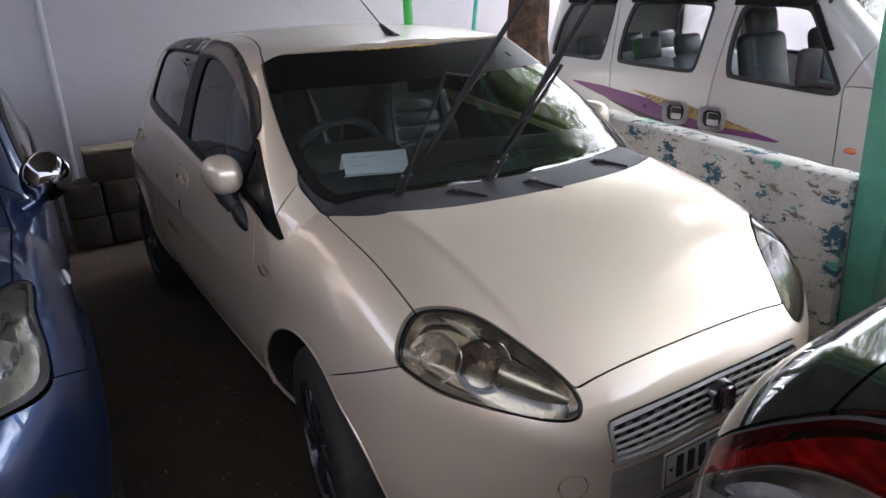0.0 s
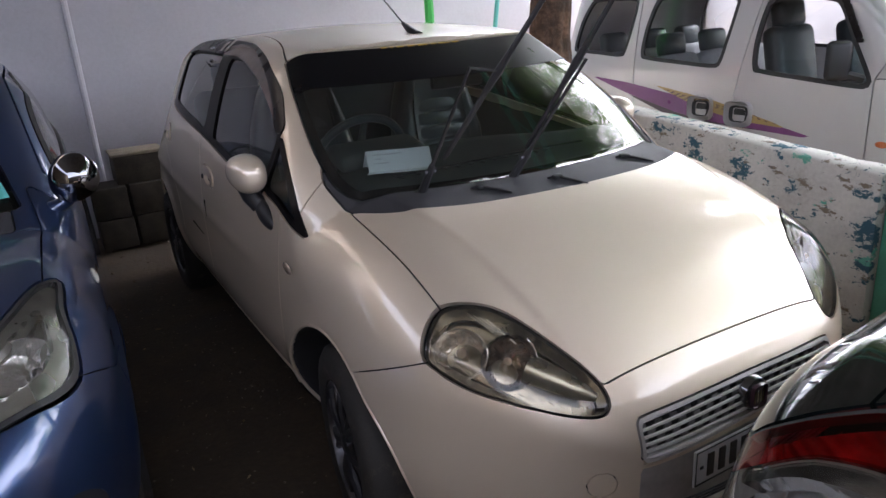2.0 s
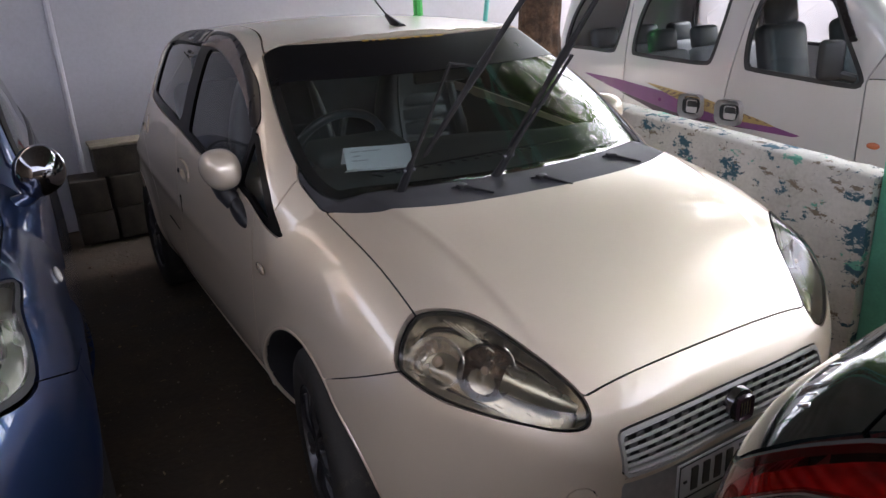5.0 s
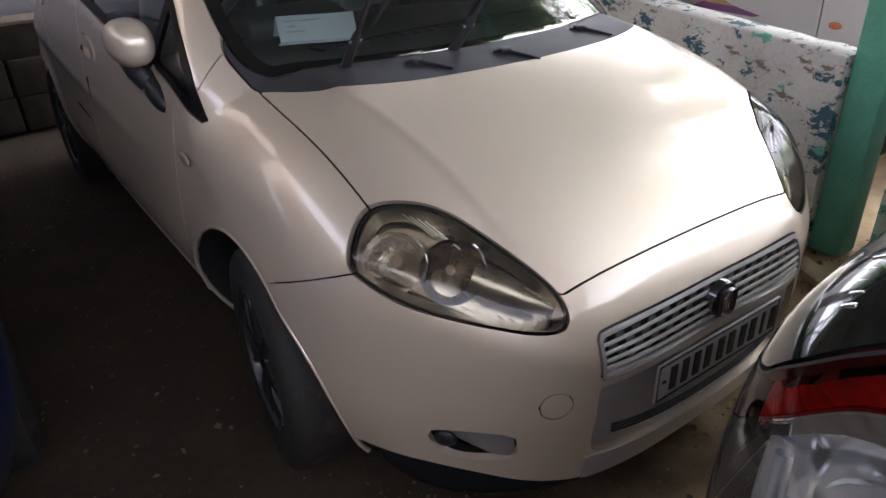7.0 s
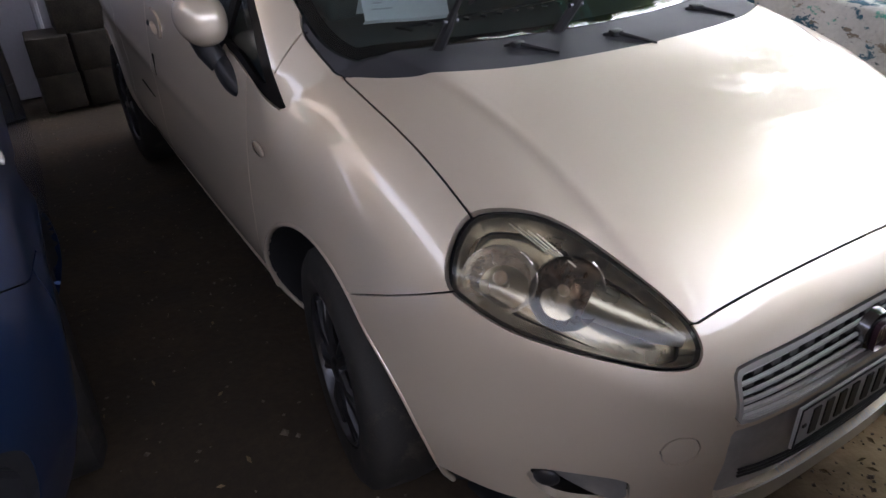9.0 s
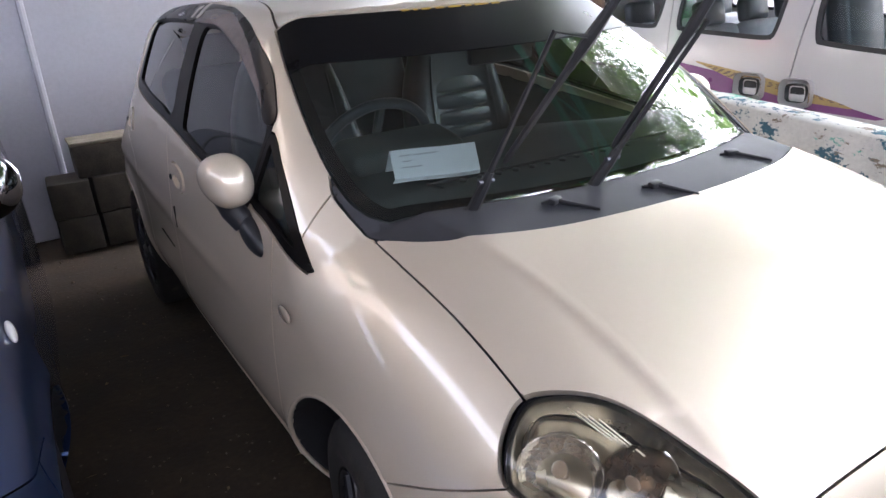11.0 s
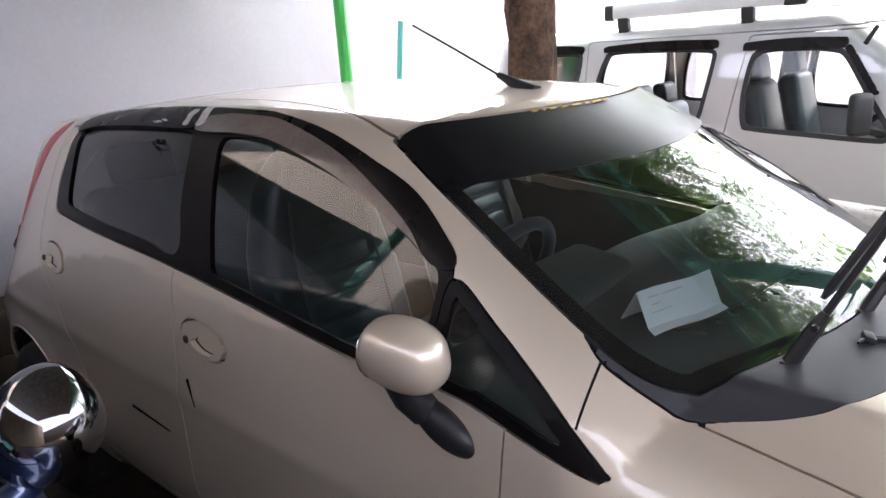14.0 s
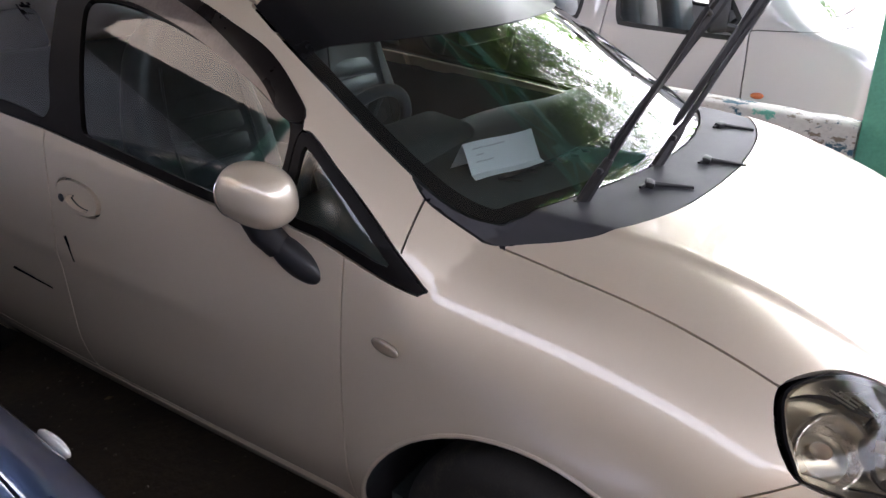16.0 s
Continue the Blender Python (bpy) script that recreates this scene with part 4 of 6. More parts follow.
def pressed_handle(name, mesh, y0, z0, car):
    """A door with a flush oval handle: a grip above, a finger recess below."""
    c, w = math.cos(radians(6)), math.sin(radians(6))
    across = lambda y, z: (y - y0) * c + (z - z0) * w
    up = lambda y, z: (z - z0) * c - (y - y0) * w
    oval = lambda x, y, z: 0.042 * ((np.abs(across(y, z) / 0.094) ** 2.4 + np.abs(up(y, z) / 0.042) ** 2.4) ** (1 / 2.4) - 1)
    mid, rest = split(mesh, oval, 0.005, hatch_body)
    door = sheet(name, panel(rest, hatch_body, 0.02), M["pearl"], car)
    cup_ = lambda x, y, z: 0.018 * (np.hypot((across(y, z) + 0.004) / 0.056, (up(y, z) + 0.012) / 0.019) - 1)
    hole, grip = split(mid, cup_, 0.0, hatch_body)
    plate_ = sheet("door_handle", panel(grip, hatch_body, 0.016, 0.005), M["pearl"], door)
    sheet("finger_recess", lifted(hole, hatch_body, -0.016), M["pearl"], plate_)
    k = float(hatch_side(np.array([y0 + 0.066]), np.array([z0 - 0.012]))[0])
    side = 1 if mesh[0][:, 0].mean() > 0 else -1
    part("keyhole", ball((side * (k + 0.005), y0 + 0.066, z0 - 0.008), (0.006, 0.011, 0.011)), M["plastic"], plate_)


def ball(at, size):
    bm = bmesh.new()
    bmesh.ops.create_uvsphere(bm, u_segments=18, v_segments=10, radius=1, matrix=pose(*at) @ Matrix.Diagonal((*size, 1)))
    return bm


M["red_solid"] = material("red_lamp_plastic", (0.45, 0.008, 0.012), 0.3, spec=0.2)
car, lamp_meshes, grille_mesh = hatchback()
def nose_y(x, z, f=hatch_body, low=-0.1, high=0.7):
    """Where the nose's surface lies at x, z."""
    a, b = low, high
    for _ in range(26):
        m = (a + b) / 2
        a, b = (m, b) if f(np.array([x]), np.array([m]), np.array([z]))[0] > 0 else (a, m)
    return (a + b) / 2


def cup(radius, depth, m, sides=28, rings=7):
    """An open, rounded bowl that faces -y."""
    bm = bmesh.new()
    prev = None
    for i in range(rings + 1):
        a = i / rings * math.pi / 2
        r, d = radius * math.cos(a), depth * math.sin(a)
        ring = [bm.verts.new(m @ Vector((r * math.cos(k), d, r * math.sin(k)))) for k in [2 * math.pi * j / sides for j in range(sides)]] if i < rings else None
        if prev and ring:
            for j in range(sides):
                bm.faces.new((prev[j], prev[(j + 1) % sides], ring[(j + 1) % sides], ring[j]))
        if not ring:
            bm.faces.new(prev)
        prev = ring
    return bm


def headlights(car, meshes):
    for s in (-1, 1):
        m = keep(meshes, lambda x, y, z: -s * x)
        field = lambda x, y, z: inside(np.abs(x), z, HEADLIGHT)
        lamp = sheet("headlight", panel(keep(m, lambda x, y, z: -field(x, y, z) - 0.0035), hatch_body, 0.02, -0.001), M["film"], car, "large teardrop headlight with a hazed lens")
        clear = keep(m, lambda x, y, z: field(x, y, z) + 0.0035)
        sheet("lens", glazed(clear, hatch_body, 0.001), M["lens"], lamp).visible_shadow = False
        inner = keep(m, lambda x, y, z: field(x, y, z) + 0.0045)
        sheet("housing", lifted(inner, hatch_body, -0.075), M["lamp_silver"], lamp)
        wall_ring = keep(inner, lambda x, y, z: -(field(x, y, z) + 0.006))
        sheet("bezel", panel(wall_ring, hatch_body, 0.05, -0.010), M["lamp_silver"], lamp)
        main = pose(s * 0.562, 0.272, 0.738, -20, 0, s * 26)
        part("main_beam_bowl", cup(0.067, 0.055, main @ pose(0, -0.012, 0)), M["smoked"], lamp)
        part("bulb_shield", ellipsoid(main @ pose(0, 0.016, 0), (0.011, 0.024, 0.011), 16, 10), M["amber"], lamp)
        side = pose(s * 0.645, 0.352, 0.752, -22, 0, s * 42)
        part("dip_beam_bowl", cup(0.064, 0.05, side), M["reflector"], lamp)
        ring = [side @ Vector((0.066 * math.cos(a), -0.001, 0.060 * math.sin(a))) for a in [i * math.pi / 16 for i in range(33)]]
        part("bowl_rim", tube(ring, 0.0022, sides=6, caps=False), M["reflector"], lamp)
        part("bulb", ellipsoid(side @ pose(0, 0.020, 0), (0.014, 0.022, 0.014), 12, 8), M["amber"], lamp)
        arc = [main @ Vector((0.0685 * math.cos(a), -0.004, 0.0685 * math.sin(a))) for a in [s * 0.0 + (math.pi if s > 0 else 0) + d * 0.09 for d in range(-9, 10)]]
        part("main_beam_ring", tube(arc, 0.0024, sides=6), M["reflector"], lamp)
        # tapering turn-signal reflector towards the tip
        pts = [Vector((s * x, y, z)) for x, y, z in ((0.515, 0.262, 0.712), (0.475, 0.205, 0.692), (0.440, 0.158, 0.672), (0.417, 0.128, 0.660))]
        part("indicator_reflector", tube(pts, [0.036, 0.031, 0.022, 0.010], sides=16), M["lamp_grey"], lamp)
        for k in range(5):
            a = Vector((s * (0.56 - 0.014 * k), 0.235 - 0.018 * k, 0.672 - 0.003 * k))
            part("flute", tube([a, a + Vector((s * -0.014, 0.0, -0.016))], 0.0016, sides=5), M["reflector"], lamp)
        for k in range(4):
            x0 = 0.60 - 0.010 * k
            part("flute", tube([(s * x0, 0.385 - 0.013 * k, 0.835 - 0.004 * k), (s * (x0 - 0.045), 0.33 - 0.013 * k, 0.785 - 0.006 * k)], 0.0016, sides=5), M["lamp_grey"], lamp)


def front_trim(car, grille):
    g = sheet("grille", panel(keep(grille, lambda x, y, z: -inside(x, z, GRILLE) - 0.010), hatch_body, 0.03, 0.003), M["silver_trim"], car, "silver slatted grille")
    xs = [i / 24 * 0.70 - 0.35 for i in range(25)]
    for k in range(6):
        bm = bmesh.new()
        prev = None
        for x in xs:
            z = 0.523 + 0.0165 * k + 0.012 * (1 - (x / 0.35) ** 2)
            y = nose_y(x, z) + 0.002
            q = [bm.verts.new(v) for v in ((x, y - 0.002, z + 0.0026), (x, y - 0.003, z - 0.0026), (x, y + 0.004, z - 0.0026), (x, y + 0.004, z + 0.0022))]
            if prev:
                for i in range(4):
                    bm.faces.new((prev[i], prev[(i + 1) % 4], q[(i + 1) % 4], q[i]))
            else:
                bm.faces.new(q)
            prev = q
        bm.faces.new(prev[::-1])
        part("slat", bm, M["slat_silver"], g)
    for row in range(5):
        for k in range(-8, 8):
            x = k * 0.046 + (0.023 if row % 2 else 0.0)
            if abs(x + 0.012) > 0.335:
                continue
            z = 0.5312 + 0.0165 * row + 0.012 * (1 - (x / 0.35) ** 2)
            y = nose_y(x, z)
            part("divider", box((0.020, 0.004, 0.0125), (x + 0.012, y + 0.026, z), 0, (0, 0, math.degrees(math.atan2(nose_y(x + 0.04, z) - y, 0.04)))), M["grille_grey"], g)
    # badge: a plain maroon shield in a chrome ring
    y = nose_y(0, 0.577)
    b = part("badge", spun([(0.012, 0.046), (0.002, 0.047), (-0.008, 0.044), (-0.012, 0.036), (-0.012, 0.001)], "y", 32, (0, y, 0.577)), M["dark_chrome"], car, "round chrome badge with a maroon shield")
    part("shield", box((0.052, 0.006, 0.064), (0, y - 0.013, 0.577), 0.012), M["badge"], b)
    for x in (-0.015, -0.005, 0.005, 0.015):
        part("mark", box((0.004, 0.003, 0.034), (x, y - 0.017, 0.577), 0), M["chrome"], b)
    # number plate with bars for the characters
    y = nose_y(0, 0.455) - 0.004
    for z0, dz in ((0.0, 0.0),):
        n = part("number_plate", box((0.452, 0.006, 0.100), (0, y, 0.456), 0.002), M["number_white"], car, "white number plate with black characters")
        part("plate_rim", tube([(-0.222, y - 0.004, 0.41), (0.222, y - 0.004, 0.41), (0.222, y - 0.004, 0.502), (-0.222, y - 0.004, 0.502), (-0.222, y - 0.004, 0.41)], 0.0022, sides=5), M["number_black"], n)
        for k in range(10):
            x = -0.172 + k * 0.0405 + (0.006 if k > 3 else 0) + (0.004 if k > 5 else 0)
            part("character_bar", box((0.022 if k != 8 else 0.010, 0.003, 0.062), (x, y - 0.0045, 0.456), 0), M["number_black"], n)
        part("hyphen", box((0.010, 0.003, 0.006), (-0.203, y - 0.0045, 0.456)), M["number_black"], n)
    for k in range(3):
        part("intake_strip", tube([(x, nose_y(x, 0.32) + 0.006, 0.318 + 0.009 * k + 0.02 * (x / 0.3) ** 2) for x in [i * 0.03 - 0.3 for i in range(21)]], 0.0028, sides=6), M["plastic"], car)
    for s in (-1, 1):
        m = pose(s * 0.622, nose_y(s * 0.622, 0.365) + 0.020, 0.366, 4, 0, s * 48)
        part("fog_hole", ellipsoid(m, (0.026, 0.010, 0.022), 20, 10), M["plastic"], car)
        part("side_indicator", ellipsoid(pose(s * 0.818, 1.086, 0.796, 12, 0, 0), (0.008, 0.033, 0.015)), M["pale_lens"], car)


def flank_x(y, z):
    """Half width of the body at y, z."""
    a, b = 0.3, 1.0
    for _ in range(24):
        m = (a + b) / 2
        a, b = (a, m) if hatch_body(np.array([m]), np.array([y]), np.array([z]))[0] > 0 else (m, b)
    return a


def skirts(car):
    for s in (-1, 1):
        for c in (WHEEL_F, WHEEL_R):
            line = []
            for k in range(37):
                a = math.radians(-16 + 212 * k / 36)
                y, z = c + (ARCH + 0.001) * math.cos(a), WHEEL_Z + (ARCH + 0.001) * math.sin(a)
                if z > 0.21:
                    line.append((s * (flank_x(y, z) - 0.004), y, z))
            part("arch_lip", tube(line, 0.0065, sides=8), M["pearl"], car)
        ys = [1.215 + 0.07 * i for i in range(26)]
        part("side_skirt", tube([(s * (float(hatch_side(np.array([y]), np.array([0.335]))[0]) - 0.004), y, 0.335 + 0.012 * (y - 1.2)) for y in ys], 0.013, sides=8), M["pearl"], car)


def mirror(car, s):
    m = pose(s * 0.822, 1.386, 1.047, -4, s * 6, 0)
    bm = ellipsoid(m, (1, 1, 1), 48, 32)
    for v in bm.verts:
        q = m.inverted() @ v.co
        n = (abs(q.x) ** 2.35 + abs(q.y) ** 2.35 + abs(q.z) ** 2.35) ** (1 / 2.35)
        q = Vector((q.x * 0.062 / n, q.y * 0.092 / n, q.z * 0.063 / n))
        if q.y > 0.045:
            q.y = 0.045 + (q.y - 0.045) * 0.15
        q.x *= 1.0 - 0.10 * max(0.0, -q.z / 0.07)
        q.z += 0.12 * q.y * (1 if q.z < 0 else 0.35)
        v.co = m @ q
    h = part("door_mirror", bm, M["pearl"], car, "rounded pearl white door mirror on a black stalk")
    part("mirror_glass", ellipsoid(m @ pose(0, 0.054, 0), (0.056, 0.004, 0.054)), M["mirror"], h)
    bm = ellipsoid(pose(s * 0.792, 1.325, 0.912, 30, s * 8, 0), (0.028, 0.074, 0.036))
    part("stalk_foot", bm, M["plastic"], h)
    part("stalk", tube([(s * 0.798, 1.362, 0.935), (s * 0.818, 1.378, 0.968), (s * 0.822, 1.386, 1.01)], [0.030, 0.032, 0.042], sides=12), M["plastic"], h)


def wheel(car, s, y, steer):
    ob = thing("wheel", "", "")
    bm = spun([(-0.09, 0.20), (-0.095, 0.235), (-0.088, 0.28), (-0.07, 0.302), (-0.02, 0.308), (0.05, 0.307), (0.075, 0.300), (0.090, 0.28), (0.097, 0.235), (0.088, 0.198), (0.06, 0.19), (-0.06, 0.19)], "x", 56)
    part("tyre", bm, M["rubber"], ob)
    rim = bmesh.new()
    spun([(0.02, 0.192), (0.080, 0.196), (0.088, 0.190), (0.075, 0.183), (0.02, 0.180)], "x", 48, bm=rim)
    part("rim", rim, M["alloy"], ob)
    part("brake_drum", spun([(-0.05, 0.14), (0.0, 0.14), (0.004, 0.02)], "x", 32), M["plastic"], ob)
    for k in range(7):
        a = 2 * math.pi * k / 7
        bm = bmesh.new()
        for d in (-0.15, 0.15):
            tube([(0.070, 0.03 * math.cos(a), 0.03 * math.sin(a)), (0.078, 0.11 * math.cos(a + d * 0.5), 0.11 * math.sin(a + d * 0.5)), (0.070, 0.185 * math.cos(a + d), 0.185 * math.sin(a + d))], [0.015, 0.013, 0.012], bm, 8)
        part("spoke", bm, M["alloy"], ob)
    part("hub_cap", spun([(0.06, 0.038), (0.082, 0.036), (0.088, 0.026), (0.088, 0.002)], "x", 24), M["alloy"], ob)
    ob.matrix_basis = pose(s * 0.715, y, 0.302, 0, 0, steer) @ (pose(0, 0, 0) if s > 0 else pose(0, 0, 0, 0, 0, 180))
    ob.parent = car
    return ob


def top_of(field, x, y, low=0.8, high=1.3):
    """Height of a body's upper surface at x, y."""
    for _ in range(24):
        mid = (low + high) / 2
        if float(np.ravel(field(np.array([x]), np.array([y]), np.array([mid])))[0]) < 0:
            low = mid
        else:
            high = mid
    return low


def wipers(car):
    for base, joint, low, high in (((-0.448, 0.880, 0.985), (-0.365, 0.690, 1.375), (-0.375, 0.842, 1.105), (-0.165, 0.600, 1.56)),
                                   ((-0.157, 0.828, 0.990), (0.020, 0.665, 1.365), (-0.105, 0.800, 1.10), (0.075, 0.575, 1.575))):
        b, j, lo, hi = Vector(base), Vector(joint), Vector(low), Vector(high)
        d = (j - b).normalized()
        w = part("wiper", tube([b, b + d * 0.10, b + d * 0.13], [0.014, 0.012, 0.009], sides=8), M["plastic"], car, "black wiper arm standing off the glass")
        mid = lo.lerp(hi, 0.55)
        part("clevis", box((0.040, 0.026, 0.034), tuple(b + d * 0.012), 0.006, (25, 12, 0)), M["plastic"], w)
        part("hinge_pin", tube([b + d * 0.105 - Vector((0.019, 0, 0)), b + d * 0.105 + Vector((0.019, 0, 0))], 0.006, sides=8), M["alloy"], w)
        part("arm", tube([b + d * 0.12, b + d * 0.26, j, mid], [0.007, 0.006, 0.0055, 0.005], sides=6), M["plastic"], w)
        part("pivot", spun([(0.0, 0.018), (0.02, 0.017), (0.026, 0.01)], "z", 16, (b.x, b.y, b.z - 0.014)), M["plastic"], w)
        part("blade", tube([lo, lo.lerp(hi, 0.03), mid, lo.lerp(hi, 0.97), hi], [0.004, 0.008, 0.0095, 0.008, 0.004], sides=6), M["plastic"], w)
        part("bracket", tube([lo.lerp(hi, 0.42), mid, lo.lerp(hi, 0.68)], [0.009, 0.013, 0.009], sides=8), M["plastic"], w)
    for x, y, r in ((-0.285, 0.785, 20), (-0.035, 0.735, 8), (0.30, 0.79, -14)):
        z, zf = top_of(hatch_body, x, y), top_of(hatch_body, x + 0.06, y - 0.075)
        n = part("washer_nozzle", box((0.036, 0.020, 0.014), (x, y, z + 0.003), 0.005, (14, 0, r)), M["plastic"], car)
        part("nozzle_ridge", tube([(x - 0.03, y + 0.01, z + 0.001), (x, y, z + 0.003), (x + 0.06, y - 0.075, zf + 0.0005)], [0.003, 0.0055, 0.003], sides=6), M["plastic"], n)


VISOR_F = outline([(2.312, 1.432), (2.20, 1.433), (2.05, 1.424), (1.79, 1.380), (1.54, 1.297), (1.400, 1.206), (1.370, 1.172), (1.382, 1.160), (1.425, 1.168), (1.49, 1.206), (1.62, 1.260), (1.80, 1.322), (2.0, 1.368), (2.15, 1.380), (2.308, 1.386)], n=6)
VISOR_R = outline([(3.075, 1.375), (3.06, 1.398), (2.98, 1.414), (2.85, 1.426), (2.60, 1.435), (2.335, 1.436), (2.325, 1.41), (2.335, 1.388), (2.60, 1.391), (2.90, 1.385), (3.05, 1.368)], n=6)


def visors(car):
    low_edge = lambda y: curve(y, [1.36, 1.425, 1.49, 1.62, 1.80, 2.0, 2.15, 2.308], [1.12, 1.152, 1.203, 1.260, 1.322, 1.368, 1.380, 1.386])
    for s in (-1, 1):
        whole = skin(lambda x, y, z: hatch_body(x, y, z), (0.42, 1.28, 1.06), (0.86, 3.18, 1.50), 0.010)
        whole = keep(whole, lambda x, y, z: np.maximum.reduce([1.08 - z, 1.31 - y, y - 3.14, z - 1.48, 0.535 - x]))
        for shape, label in ((VISOR_F, "smoked front door rain visor, reflection painted along its lower edge"), (VISOR_R, "smoked rear door rain visor")):
            m = keep(whole, lambda x, y, z: inside(y, z, shape), 0, hatch_body)
            if shape is VISOR_F:
                # lower strip of the front visor, cut off to carry the painted reflection
                sheen, m = split(m, lambda x, y, z: z - low_edge(y) - 0.010 - 0.030 * step(y, 1.40, 1.75) * (1 - 0.3 * step(y, 2.2, 2.3)), 0.0)
            turned = (lambda q: q) if s > 0 else mirrored
            v = sheet("rain_visor", turned(panel(m, hatch_body, 0.008, 0.005)), M["visor"], car, label)
            if shape is VISOR_F:
                sheet("sheen_edge", turned(panel(sheen, hatch_body, 0.006, 0.0042)), M["sheen"], v, "pinkish-brown lower edge, coloured like a reflection")
                flake = outline([(2.283, 1.400), (2.300, 1.425), (2.318, 1.440), (2.330, 1.452), (2.338, 1.430), (2.322, 1.412), (2.312, 1.392)], n=4)
            else:
                flake = outline([(2.352, 1.395), (2.362, 1.415), (2.358, 1.428), (2.385, 1.430), (2.390, 1.418), (2.378, 1.408), (2.380, 1.396)], n=4)
            bit = keep(whole, lambda x, y, z: inside(y, z, flake), 0, hatch_body)
            if s < 0:
                sheet("tape_scrap", turned(panel(bit, hatch_body, 0.001, 0.0065)), M["tape"], v, "scrap of peeling whitish tape")
            if s < 0 and shape is VISOR_R:
                for y, z, w in ((2.455, 1.412, 0.020), (2.478, 1.408, 0.018), (2.50, 1.407, 0.020)):
                    x = -float(hatch_side(np.array([y]), np.array([z]))[0]) - 0.0075
                    part("letter_bar", box((0.002, w, 0.006), (x, y, z), 0, (0, -35, 0)), M["paper"], v)
    # small dark emblem on the rear door glass
    for y, z, dy, dz in ((2.455, 1.352, 0.050, 0.008), (2.455, 1.335, 0.006, 0.05), (2.455, 1.338, 0.022, 0.012), (2.440, 1.358, 0.012, 0.008), (2.470, 1.358, 0.012, 0.008)):
        x = -float(hatch_side(np.array([y]), np.array([z]))[0]) + 0.006
        part("window_sticker", box((0.002, dy, dz), (x, y, z), 0, (0, -28, 0)), M["film"], car)


def seat(x, y, rear=False):
    ob = thing("seat", "", "")
    w = 0.50
    bm = box((w, 0.50, 0.16), (0, 0, 0.0), 0.05, segments=4)
    part("cushion", bm, M["leather"], ob)
    back = pose(0, 0.27, 0.33, -14, 0, 0)
    bm = box((w - 0.02, 0.14, 0.80), (0, 0, 0.09), 0.065, segments=6)
    bmesh.ops.subdivide_edges(bm, edges=[e for e in bm.edges if e.calc_length() > 0.2], cuts=7, use_grid_fill=True)

    def narrowed(x, z):
        k = max(0.0, (z - 0.02) / 0.47)
        return x * (1 - 0.40 * k * k), z - 1.6 * x * x * k

    for v in bm.verts:
        v.co.x, v.co.z = narrowed(v.co.x, v.co.z)
        v.co.y += 0.05 * max(0, (v.co.z - 0.2) / 0.3) * -1 + 0.5 * (abs(v.co.x) ** 2) * -1 * (v.co.y < 0)
    bmesh.ops.transform(bm, matrix=back, verts=bm.verts)
    b = part("backrest", bm, M["leather"], ob)
    for k in range(7):
        z = -0.20 + 0.068 * k
        half = 0.135 * (1 - 0.35 * max(0, (z - 0.02) / 0.47) ** 2)
        bm = box((2 * half, 0.03, 0.067), (0, -0.063 - 0.05 * max(0, (z - 0.2) / 0.3), z), 0.014, segments=3)
        bmesh.ops.transform(bm, matrix=back, verts=bm.verts)
        part("panel", bm, M["leather"], b)
    for d in (-1, 1):
        line = [back @ Vector((d * 0.148 * (1 - 0.35 * max(0, (z - 0.02) / 0.47) ** 2), -0.086 - 0.05 * max(0, (z - 0.2) / 0.3), z)) for z in [-0.24 + 0.07 * i for i in range(9)]]
        part("piping", tube(line, 0.004, sides=6), M["leather"], b)
        bm = box((0.075, 0.06, 0.40), (d * 0.195, -0.055, -0.09), 0.028, segments=3)
        bmesh.ops.transform(bm, matrix=back, verts=bm.verts)
        part("bolster", bm, M["leather"], b)
    ob.matrix_basis = pose(x, y, 0.52)
    ob.parent = car
    return ob


